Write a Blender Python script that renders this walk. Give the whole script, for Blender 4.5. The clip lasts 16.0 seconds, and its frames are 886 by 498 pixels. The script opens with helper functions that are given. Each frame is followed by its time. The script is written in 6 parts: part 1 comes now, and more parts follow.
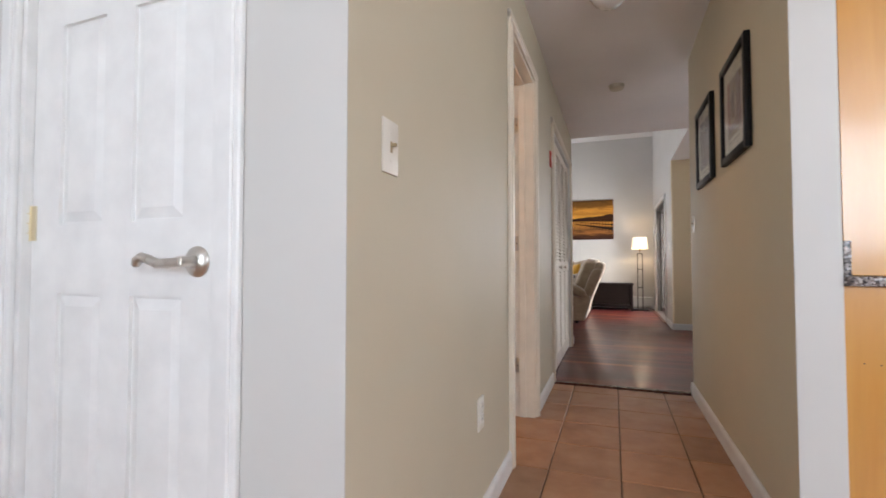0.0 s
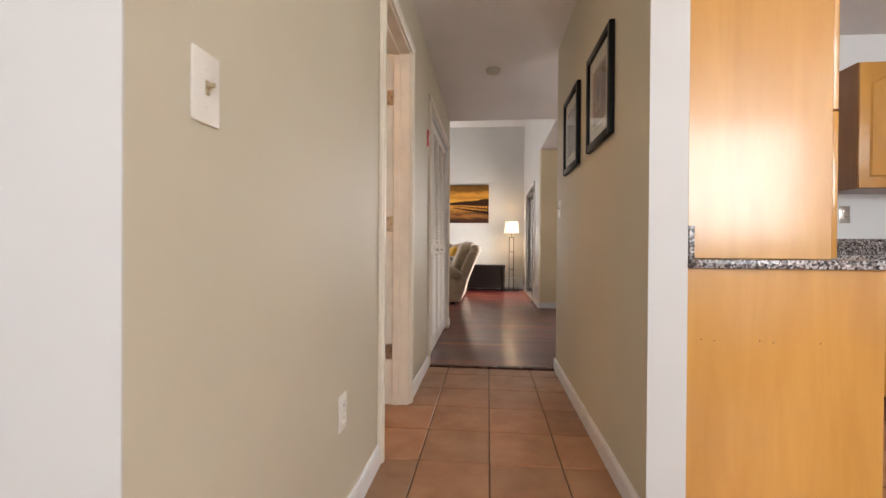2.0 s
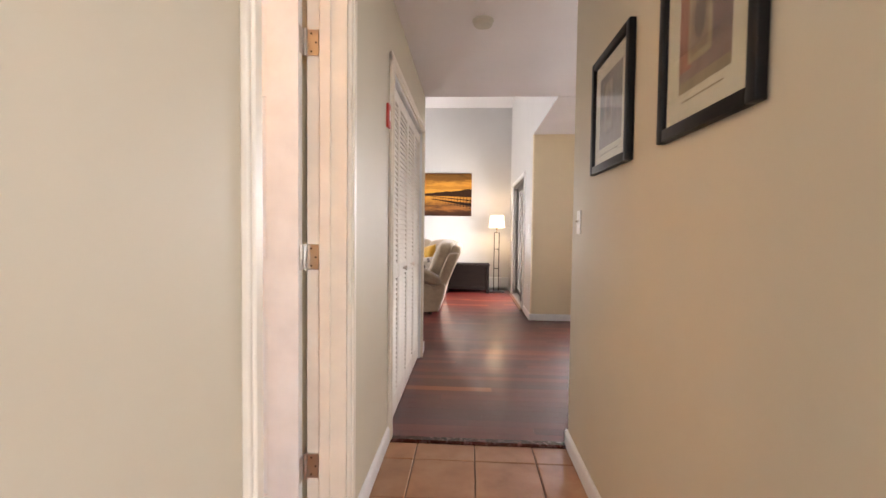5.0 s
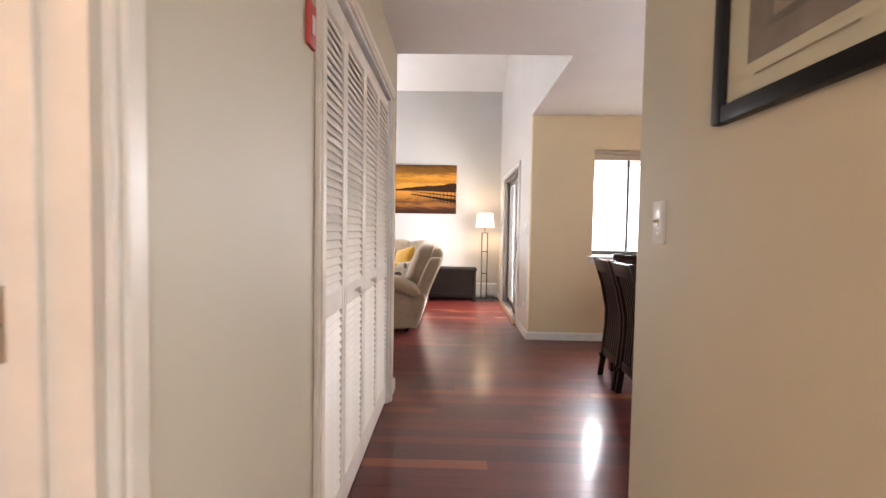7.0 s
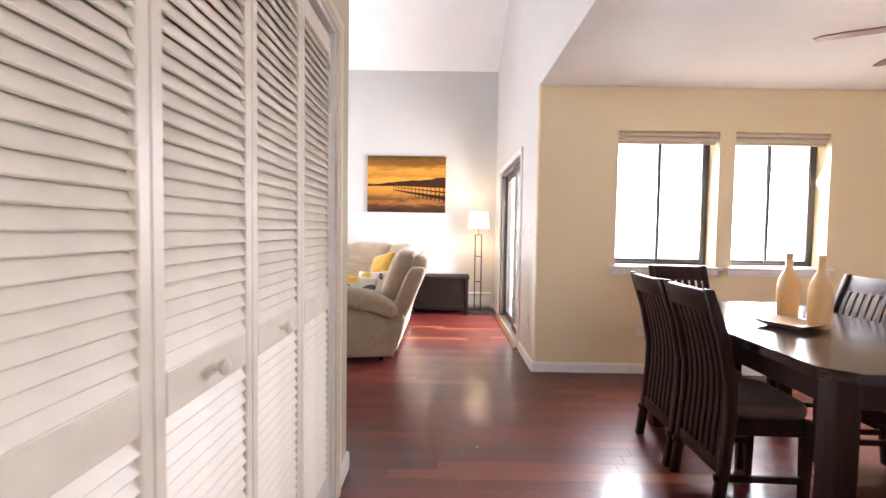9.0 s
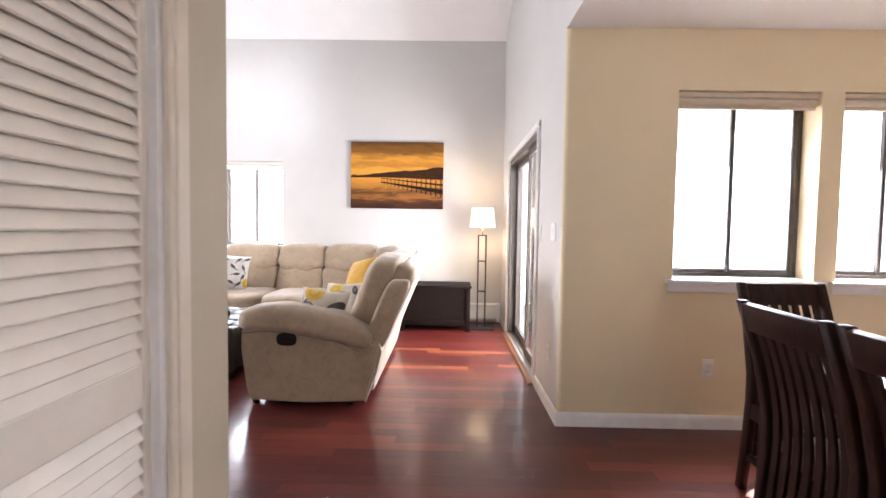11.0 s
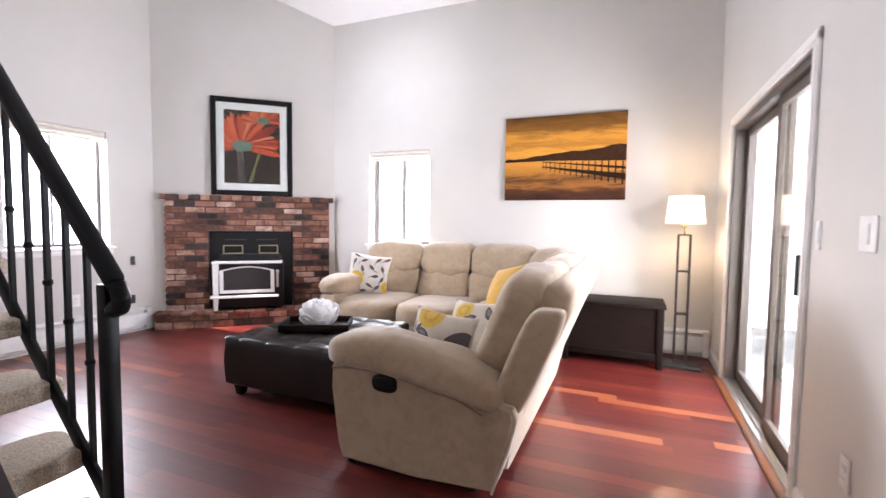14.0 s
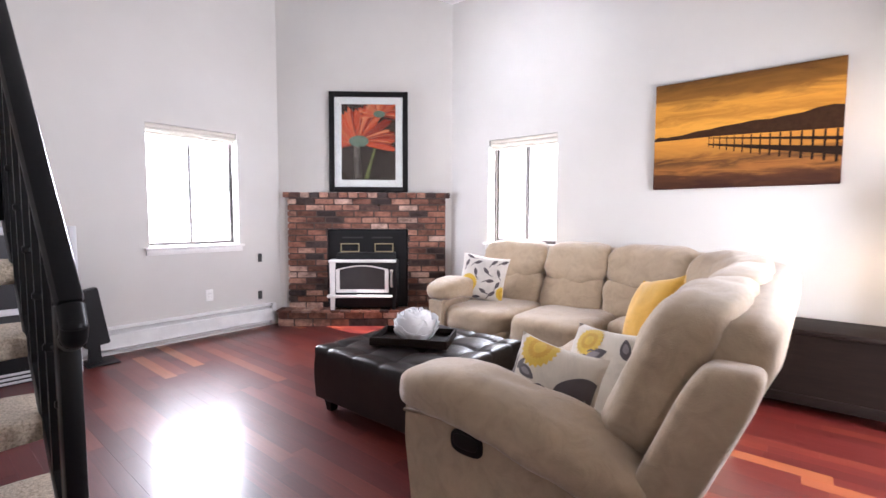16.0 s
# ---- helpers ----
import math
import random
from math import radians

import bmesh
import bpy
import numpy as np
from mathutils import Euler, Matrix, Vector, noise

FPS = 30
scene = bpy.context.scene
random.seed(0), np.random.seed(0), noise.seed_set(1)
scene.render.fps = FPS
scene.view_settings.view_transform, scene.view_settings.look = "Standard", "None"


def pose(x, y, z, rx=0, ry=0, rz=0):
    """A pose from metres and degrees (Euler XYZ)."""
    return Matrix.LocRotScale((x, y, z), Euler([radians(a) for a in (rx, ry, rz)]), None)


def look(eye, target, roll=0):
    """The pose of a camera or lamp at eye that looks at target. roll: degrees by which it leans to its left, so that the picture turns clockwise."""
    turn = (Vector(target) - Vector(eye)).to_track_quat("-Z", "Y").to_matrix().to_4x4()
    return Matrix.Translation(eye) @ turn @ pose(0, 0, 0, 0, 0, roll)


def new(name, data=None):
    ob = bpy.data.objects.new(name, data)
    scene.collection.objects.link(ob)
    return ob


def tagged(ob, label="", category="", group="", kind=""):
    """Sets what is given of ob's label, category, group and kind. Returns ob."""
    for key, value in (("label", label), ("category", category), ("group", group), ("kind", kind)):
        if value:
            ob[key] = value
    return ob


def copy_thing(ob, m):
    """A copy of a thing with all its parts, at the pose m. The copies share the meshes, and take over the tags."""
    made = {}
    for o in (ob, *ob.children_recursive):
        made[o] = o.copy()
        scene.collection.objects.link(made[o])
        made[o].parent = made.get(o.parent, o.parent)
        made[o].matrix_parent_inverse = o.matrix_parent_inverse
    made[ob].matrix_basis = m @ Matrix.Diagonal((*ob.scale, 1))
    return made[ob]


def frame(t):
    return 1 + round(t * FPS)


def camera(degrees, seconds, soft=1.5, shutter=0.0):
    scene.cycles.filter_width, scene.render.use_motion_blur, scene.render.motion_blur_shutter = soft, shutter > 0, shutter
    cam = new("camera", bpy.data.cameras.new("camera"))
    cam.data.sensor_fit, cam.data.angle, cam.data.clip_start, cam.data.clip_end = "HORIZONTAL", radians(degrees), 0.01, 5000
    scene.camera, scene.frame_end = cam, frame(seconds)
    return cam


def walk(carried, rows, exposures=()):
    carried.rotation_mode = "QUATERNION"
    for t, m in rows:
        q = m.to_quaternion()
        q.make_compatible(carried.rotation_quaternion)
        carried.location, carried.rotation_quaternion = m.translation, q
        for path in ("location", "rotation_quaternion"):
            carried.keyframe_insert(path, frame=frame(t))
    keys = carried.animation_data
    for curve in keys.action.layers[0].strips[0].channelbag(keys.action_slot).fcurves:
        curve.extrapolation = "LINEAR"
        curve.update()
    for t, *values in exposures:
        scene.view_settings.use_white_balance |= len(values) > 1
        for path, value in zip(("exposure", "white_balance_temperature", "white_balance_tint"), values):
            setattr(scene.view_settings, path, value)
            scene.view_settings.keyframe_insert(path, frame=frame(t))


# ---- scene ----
cam = camera(88.5, 16.0, 1.5, 0.4)
PATH = [
    (0, (0.104, 0.871, 0.918), (-0.596, 2.744, 0.982), 0.0),
    (0.5, (0.107, 0.875, 0.916), (-0.427, 2.802, 0.969), 0.1),
    (1, (0.113, 0.891, 0.907), (-0.279, 2.852, 0.939), 0.1),
    (1.5, (0.117, 0.952, 0.896), (-0.158, 2.933, 0.906), 0.3),
    (2, (0.114, 1.043, 0.915), (-0.083, 3.033, 0.903), 0.4),
    (2.5, (0.102, 1.17, 0.969), (-0.06, 3.163, 0.935), 0.4),
    (3, (0.099, 1.323, 1.034), (-0.051, 3.317, 0.986), 0.4),
    (3.5, (0.116, 1.487, 1.084), (-0.033, 3.48, 1.026), 0.4),
    (6, (0.065, 2.567, 1.152), (-0.015, 4.564, 1.063), 0.8),
    (6.5, (0.073, 2.838, 1.164), (0.008, 4.834, 1.073), 0.8),
    (7, (0.069, 3.118, 1.157), (0.028, 5.116, 1.071), 1.0),
    (7.5, (0.065, 3.389, 1.154), (0.05, 5.387, 1.07), 1.0),
    (8, (0.096, 3.67, 1.155), (0.087, 5.668, 1.071), 1.0),
    (8.5, (0.107, 3.918, 1.154), (0.101, 5.917, 1.073), 1.0),
    (9, (0.128, 4.164, 1.183), (0.119, 6.162, 1.096), 0.9),
    (11.5, (0.221, 5.473, 1.185), (0.179, 7.471, 1.093), 0.9),
    (12, (0.236, 5.692, 1.191), (0.127, 7.686, 1.094), 0.8),
    (12.5, (0.254, 5.867, 1.187), (0.011, 7.85, 1.086), 0.9),
    (13, (0.225, 6.037, 1.188), (-0.187, 7.991, 1.075), 0.7),
    (13.5, (0.201, 6.183, 1.194), (-0.386, 8.092, 1.079), 0.7),
    (14, (0.19, 6.333, 1.197), (-0.574, 8.178, 1.077), 0.7),
    (14.5, (0.178, 6.466, 1.199), (-0.746, 8.234, 1.07), 0.3),
    (15, (0.141, 6.633, 1.198), (-0.919, 8.324, 1.064), 0.3),
    (15.5, (0.087, 6.811, 1.19), (-1.089, 8.423, 1.056), 0.2),
    (16, (0.028, 6.956, 1.196), (-1.243, 8.494, 1.056), 0.2),
]
walk(cam, [(t, look(eye, target, roll)) for t, eye, target, roll in PATH],
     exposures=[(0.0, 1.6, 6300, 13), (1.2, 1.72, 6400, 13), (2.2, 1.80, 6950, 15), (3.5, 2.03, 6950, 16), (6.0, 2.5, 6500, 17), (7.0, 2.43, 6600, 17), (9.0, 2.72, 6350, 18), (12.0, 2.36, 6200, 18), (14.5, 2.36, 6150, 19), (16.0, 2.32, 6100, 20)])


# ---- world, sun, large lights ----
world = bpy.data.worlds.new("sky")
scene.world = world
world.use_nodes = True
wn = world.node_tree
sky = wn.nodes.new("ShaderNodeTexSky")
sky.sky_type = "NISHITA"
sky.sun_disc = False
sky.sun_elevation, sky.sun_rotation = radians(43.1), radians(53.5)
wn.links.new(sky.outputs[0], wn.nodes["Background"].inputs[0])
wn.nodes["Background"].inputs[1].default_value = 0.05

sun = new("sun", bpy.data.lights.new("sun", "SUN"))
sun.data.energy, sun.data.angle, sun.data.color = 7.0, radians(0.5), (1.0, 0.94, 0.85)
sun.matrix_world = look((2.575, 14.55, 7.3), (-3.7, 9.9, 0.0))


def window_light(name, centre, aim, width, height, watts, color=(0.95, 0.965, 1.0)):
    """Sky light entering by a window or glazed door."""
    lamp = new(name, bpy.data.lights.new(name, "AREA"))
    lamp.data.shape, lamp.data.size, lamp.data.size_y = "RECTANGLE", width, height
    lamp.data.energy, lamp.data.color = watts, color
    lamp.matrix_world = look(centre, aim)
    return lamp


for x in (1.96, 2.90):
    window_light("window_light", (x, 8.16, 1.46), (x, 0, -2.6), 0.78, 1.05, 10).data.spread = radians(105)
window_light("window_light", (-2.30, 11.22, 1.46), (-2.30, 0, 1.46), 0.72, 1.05, 15)
window_light("window_light", (-4.85, 8.84, 1.46), (5, 8.84, 1.46), 0.80, 1.05, 29)
window_light("window_light", (1.75, 9.5, 1.35), (-5, 9.5, 1.0), 1.9, 1.9, 55)
window_light("window_light", (2.3, -1.06, 1.63), (2.1, 5, 1.4), 2.2, 1.28, 33, (0.86, 0.93, 1.0))
# unseen east kitchen window, added to widen the reflection on the cabinet
window_light("window_light", (3.76, 0.45, 1.6), (-3, 0.9, 1.3), 1.9, 1.15, 2.5, (0.90, 0.95, 1.0))
# added narrow beam, aimed to make the soft glow on the north wall
wall_glow = window_light("wall_glow_light", (-2.0, 6.20, 4.6), (-2.25, 11, 2.7), 0.9, 0.5, 0.8)
wall_glow.data.spread = radians(24)
# light of an unseen entry window, added to brighten the closet door
window_light("unseen_entry_window_light", (-0.75, -1.06, 1.35), (-0.9, 5, 1.2), 0.9, 1.7, 10.0, (0.84, 0.92, 1.0))


def bulb(name, at, watts, color, radius=0.05):
    lamp = new(name, bpy.data.lights.new(name, "POINT"))
    lamp.data.energy, lamp.data.color, lamp.data.shadow_soft_size = watts, color, radius
    lamp.location = at
    return lamp


WARM = (1.0, 0.72, 0.42)
bulb("lamp_bulb", (0.60, 10.62, 1.32), 1.7, WARM, 0.04)
bulb("fan_bulb", (2.50, 6.20, 1.96), 0.7, (1.0, 0.74, 0.46), 0.07)
bulb("bathroom_bulb", (-1.35, 3.0, 2.1), 2.6, (1.0, 0.54, 0.27), 0.1)


# ---- materials ----
class Mat:
    """A node material with a Principled shader and short ways to wire it."""

    def __init__(self, name, color=(0.5, 0.5, 0.5), rough=0.5, metal=0.0, **extra):
        self.m = bpy.data.materials.new(name)
        self.m.use_nodes = True
        self.t = self.m.node_tree
        self.b = self.t.nodes["Principled BSDF"]
        self.b.inputs["Base Color"].default_value = (*color, 1)
        self.b.inputs["Roughness"].default_value = rough
        self.b.inputs["Metallic"].default_value = metal
        for k, v in extra.items():
            self.b.inputs[k.replace("_", " ")].default_value = v
        self.coord = None

    def node(self, kind, **props):
        n = self.t.nodes.new(kind)
        for k, v in props.items():
            if k == "op":
                n.operation = v
            elif k == "blend":
                n.data_type, n.blend_type = "RGBA", v
        return n

    def link(self, a, b):
        self.t.links.new(a, b)

    def xyz(self, scale=(1, 1, 1), world=False):
        g = self.node("ShaderNodeNewGeometry") if world else self.node("ShaderNodeTexCoord")
        mp = self.node("ShaderNodeMapping")
        mp.inputs["Scale"].default_value = scale
        self.link(g.outputs["Position" if world else "Object"], mp.inputs[0])
        return mp.outputs[0]

    def noise(self, scale, detail=3.0, rough=0.55, stretch=(1, 1, 1), world=False, dist=0.0):
        n = self.node("ShaderNodeTexNoise")
        n.inputs["Scale"].default_value = scale
        n.inputs["Detail"].default_value = detail
        n.inputs["Roughness"].default_value = rough
        n.inputs["Distortion"].default_value = dist
        self.link(self.xyz(stretch, world), n.inputs["Vector"])
        return n.outputs["Fac"]

    def ramp(self, fac, stops):
        r = self.node("ShaderNodeValToRGB")
        e = r.color_ramp.elements
        e[0].position, e[0].color = stops[0][0], (*stops[0][1], 1)
        e[1].position, e[1].color = stops[-1][0], (*stops[-1][1], 1)
        for p, c in stops[1:-1]:
            q = e.new(p)
            q.color = (*c, 1)
        self.link(fac, r.inputs[0])
        return r.outputs[0]

    def mix(self, a, b, fac, blend="MIX"):
        x = self.node("ShaderNodeMix", blend=blend)
        for v, i in ((fac, 0), (a, 6), (b, 7)):
            if isinstance(v, (int, float)):
                x.inputs[i].default_value = v
            elif isinstance(v, tuple):
                x.inputs[i].default_value = (*v, 1)
            else:
                self.link(v, x.inputs[i])
        return x.outputs[2]

    def color(self, socket):
        self.link(socket, self.b.inputs["Base Color"])
        return self

    def rough(self, fac, lo, hi):
        r = self.node("ShaderNodeMapRange")
        r.inputs[3].default_value, r.inputs[4].default_value = lo, hi
        self.link(fac, r.inputs[0])
        self.link(r.outputs[0], self.b.inputs["Roughness"])
        return self

    def bump(self, fac, strength=0.2, depth=0.002):
        b = self.node("ShaderNodeBump")
        b.inputs["Strength"].default_value = strength
        b.inputs["Distance"].default_value = depth
        self.link(fac, b.inputs["Height"])
        self.link(b.outputs[0], self.b.inputs["Normal"])
        return self


def dim(c, k):
    return tuple(min(1.0, v * k) for v in c)


def paint(name, c, rough=0.55, orange=0.08):
    """Rolled wall paint: faint roller stipple and slow unevenness."""
    m = Mat(name, c, rough)
    m.color(m.ramp(m.noise(1.3, 4, world=True), [(0.3, dim(c, 0.96)), (0.7, dim(c, 1.03))]))
    m.bump(m.noise(260, 2, world=True), orange, 0.001)
    return m.m


def gloss(name, c, rough=0.35, grain=0.0, spec=0.5):
    m = Mat(name, c, rough, Specular_IOR_Level=spec)
    n = m.noise(9, 4)
    m.color(m.ramp(n, [(0.3, dim(c, 0.93)), (0.7, dim(c, 1.05))])).rough(n, rough * 0.8, rough * 1.25)
    if grain:
        m.bump(m.noise(60, 3, stretch=(1, 1, 0.08)), grain, 0.001)
    return m.m


def wood(name, dark, light, rough=0.35, stretch=(14, 14, 0.9), scale=3.0, bump=0.08, spec=0.5, coat=0.0):
    m = Mat(name, light, rough)
    g = m.noise(scale, 6, 0.65, stretch, dist=0.4)
    c = m.ramp(g, [(0.28, dark), (0.5, dim(tuple((a + b) / 2 for a, b in zip(dark, light)), 1.0)), (0.72, light)])
    c = m.mix(c, m.ramp(m.noise(1.5, 2, stretch=(1, 1, 0.6)), [(0.3, (0.72, 0.72, 0.72)), (0.7, (1.1, 1.1, 1.1))]), 0.6, "MULTIPLY")
    m.color(c)
    m.rough(g, rough * 0.85, rough * 1.3)
    m.bump(g, bump, 0.001)
    m.b.inputs["Specular IOR Level"].default_value = spec
    m.b.inputs["Coat Weight"].default_value, m.b.inputs["Coat Roughness"].default_value = coat, 0.15
    return m.m


GREY = paint("grey_wall_paint", (0.605, 0.588, 0.558), 0.55)
HALL = paint("greige_wall_paint", (0.60, 0.535, 0.405), 0.58)
BEIGE = paint("beige_wall_paint", (0.79, 0.66, 0.435), 0.5)
WHITE_WALL = paint("white_wall_paint", (0.78, 0.78, 0.77), 0.5)
CEILING = paint("ceiling_paint", (0.88, 0.87, 0.865), 0.8, 0.2)
LOW_CEILING = paint("flat_ceiling_paint", (0.84, 0.80, 0.785), 0.8, 0.2)
TRIM = gloss("white_trim_paint", (0.80, 0.79, 0.77), 0.32)
DOOR = gloss("white_door_paint", (0.82, 0.81, 0.79), 0.36, 0.1)
IVORY_TRIM = gloss("ivory_trim_paint", (0.80, 0.72, 0.60), 0.38)
LOUVER = gloss("ivory_louver_paint", (0.84, 0.78, 0.69), 0.42)

TILE_GROUT = gloss("grout", (0.17, 0.10, 0.06), 0.8)


def tile_mat():
    m = Mat("terracotta_tile", (0.42, 0.22, 0.12), 0.35)
    info = m.node("ShaderNodeObjectInfo")
    c = m.ramp(m.noise(5, 5, 0.6, world=True), [(0.25, (0.30, 0.135, 0.062)), (0.5, (0.40, 0.20, 0.10)), (0.75, (0.47, 0.27, 0.15))])
    v = m.ramp(info.outputs["Random"], [(0.0, (0.8, 0.8, 0.8)), (1.0, (1.12, 1.08, 1.04))])
    m.color(m.mix(c, v, 0.8, "MULTIPLY"))
    m.rough(m.noise(14, 3, world=True), 0.28, 0.5)
    m.bump(m.noise(30, 4, world=True), 0.12, 0.002)
    return m.m


def plank_mat(name, source):
    """Brazilian cherry strip flooring, glossy, each strip of its own shade."""
    m = Mat(name, (0.1, 0.02, 0.01), 0.2)
    rnd = m.node("ShaderNodeObjectInfo").outputs["Random"] if source == "piece" else m.node("ShaderNodeNewGeometry").outputs["Random Per Island"]
    base = m.ramp(rnd, [(0.0, (0.066, 0.0086, 0.0078)), (0.4, (0.088, 0.0118, 0.0100)), (0.75, (0.115, 0.0168, 0.0122)), (0.93, (0.150, 0.028, 0.015)), (1.0, (0.30, 0.095, 0.036))])
    g = m.noise(6, 6, 0.65, (0.7, 18, 1), world=True, dist=0.6)
    m.color(m.mix(base, m.ramp(g, [(0.3, (0.62, 0.6, 0.6)), (0.7, (1.3, 1.25, 1.2))]), 0.5, "MULTIPLY"))
    m.rough(m.noise(3.5, 2, world=True), 0.36, 0.46)
    m.bump(g, 0.02, 0.0006)
    m.b.inputs["Specular IOR Level"].default_value = 0.34
    m.b.inputs["Coat Weight"].default_value, m.b.inputs["Coat Roughness"].default_value = 0.45, 0.155
    return m.m


TILE = tile_mat()
PLANK = plank_mat("cherry_strip", "piece")
PLANK_FAR = plank_mat("cherry_strip_rest", "island")
BRONZE = gloss("bronze_aluminium", (0.075, 0.062, 0.055), 0.38)
SHADE_CLOTH = gloss("beige_roller_shade", (0.60, 0.50, 0.38), 0.8)
PLASTIC = gloss("ivory_plastic", (0.80, 0.76, 0.68), 0.3)
WHITE_PLASTIC = gloss("white_plastic", (0.82, 0.82, 0.80), 0.3)
DARK_SLOT = gloss("dark_slot", (0.03, 0.03, 0.03), 0.6)
NICKEL = Mat("satin_nickel", (0.62, 0.58, 0.53), 0.28, 1.0).m
BRASS = Mat("brass", (0.66, 0.57, 0.40), 0.32, 1.0).m
RED_PLASTIC = gloss("red_plastic", (0.55, 0.06, 0.04), 0.4)


def glass_mat():
    m = bpy.data.materials.new("window_glass")
    m.use_nodes = True
    t = m.node_tree
    t.nodes.remove(t.nodes["Principled BSDF"])
    a, g, mx, lw, pw, md = (t.nodes.new(k) for k in ("ShaderNodeBsdfTransparent", "ShaderNodeBsdfGlossy", "ShaderNodeMixShader", "ShaderNodeLayerWeight", "ShaderNodeMath", "ShaderNodeMath"))
    a.inputs[0].default_value = (0.93, 0.95, 0.95, 1)
    g.inputs["Roughness"].default_value = 0.01
    pw.operation, md.operation = "POWER", "MULTIPLY_ADD"
    pw.inputs[1].default_value, md.inputs[1].default_value, md.inputs[2].default_value = 4.0, 0.6, 0.03
    t.links.new(lw.outputs["Facing"], pw.inputs[0])
    t.links.new(pw.outputs[0], md.inputs[0])
    t.links.new(md.outputs[0], mx.inputs[0])
    t.links.new(a.outputs[0], mx.inputs[1])
    t.links.new(g.outputs[0], mx.inputs[2])
    t.links.new(mx.outputs[0], t.nodes["Material Output"].inputs[0])
    return m


GLASS = glass_mat()


# ---- mesh helpers ----
def box(bm, lo, hi, bevel=0.0, seg=2, m=None):
    """A box between two corners, its edges rounded by bevel."""
    r = bmesh.ops.create_cube(bm, size=1.0)
    size = [b - a for a, b in zip(lo, hi)]
    mid = [(a + b) / 2 for a, b in zip(lo, hi)]
    mat = Matrix.Translation(mid) @ Matrix.Diagonal((*size, 1))
    bmesh.ops.transform(bm, matrix=(m @ mat) if m else mat, verts=r["verts"])
    if bevel:
        edges = list({e for v in r["verts"] for e in v.link_edges})
        bmesh.ops.bevel(bm, geom=edges, offset=bevel, segments=seg, affect="EDGES", profile=0.5)
    return bm


def rod(bm, a, b, r, r2=None, seg=12):
    """A round bar from a to b."""
    a, b = Vector(a), Vector(b)
    d = b - a
    m = Matrix.Translation((a + b) / 2) @ d.to_track_quat("Z", "Y").to_matrix().to_4x4()
    bmesh.ops.create_cone(bm, cap_ends=True, segments=seg, radius1=r, radius2=r if r2 is None else r2, depth=d.length, matrix=m)
    return bm


def beam(bm, a, b, w, h, bevel=0.0, up=(0, 0, 1)):
    """A bar of section w by h from a to b; h is measured towards up."""
    a, b = Vector(a), Vector(b)
    y = (b - a).normalized()
    x = y.cross(Vector(up)).normalized()
    z = x.cross(y)
    m = Matrix((x, y, z)).transposed().to_4x4()
    m.translation = (a + b) / 2
    L = (b - a).length
    return box(bm, (-w / 2, -L / 2, -h / 2), (w / 2, L / 2, h / 2), bevel, 2, m)


def prism(bm, pts, axis, lo, hi):
    """An outline in a plane, pushed along an axis ('x', 'y' or 'z') from lo to hi."""
    def at(p, d):
        return {"x": (d, p[0], p[1]), "y": (p[0], d, p[1]), "z": (p[0], p[1], d)}[axis]
    A = [bm.verts.new(at(p, lo)) for p in pts]
    B = [bm.verts.new(at(p, hi)) for p in pts]
    fs = [bm.faces.new(A), bm.faces.new(B[::-1])]
    k = len(pts)
    for i in range(k):
        fs.append(bm.faces.new((A[i], B[i], B[(i + 1) % k], A[(i + 1) % k])))
    bmesh.ops.recalc_face_normals(bm, faces=fs)
    return bm


def lathe(bm, profile, centre=(0, 0, 0), seg=28):
    """A turned shape from (radius, height) pairs."""
    rings = []
    for r, z in profile:
        rings.append([bm.verts.new((centre[0] + r * math.cos(2 * math.pi * i / seg), centre[1] + r * math.sin(2 * math.pi * i / seg), centre[2] + z)) for i in range(seg)])
    for p, q in zip(rings, rings[1:]):
        for i in range(seg):
            bm.faces.new((p[i], p[(i + 1) % seg], q[(i + 1) % seg], q[i]))
    bm.faces.new(rings[0][::-1])
    bm.faces.new(rings[-1])
    return bm


def mesh_of(name, bm, material, smooth=35):
    me = bpy.data.meshes.new(name)
    bmesh.ops.recalc_face_normals(bm, faces=bm.faces[:])
    bm.to_mesh(me)
    bm.free()
    me.materials.append(material)
    if smooth:
        me.shade_smooth()
        me.set_sharp_from_angle(angle=radians(smooth))
    return me


def part(name, bm, material, parent, label="", smooth=35):
    ob = new(name, mesh_of(name, bm, material, smooth))
    ob.parent = parent
    return tagged(ob, label)


def thing(name, label, category, at=None, group="", bm=None, material=None):
    ob = new(name, mesh_of(name, bm, material) if bm else None)
    if at is not None:
        ob.matrix_world = at
    return tagged(ob, label, category, group)


def structure(name, bm, material, label="", smooth=0):
    return tagged(new(name, mesh_of(name, bm, material, smooth)), label, "", "", "structure")


B = bmesh.new


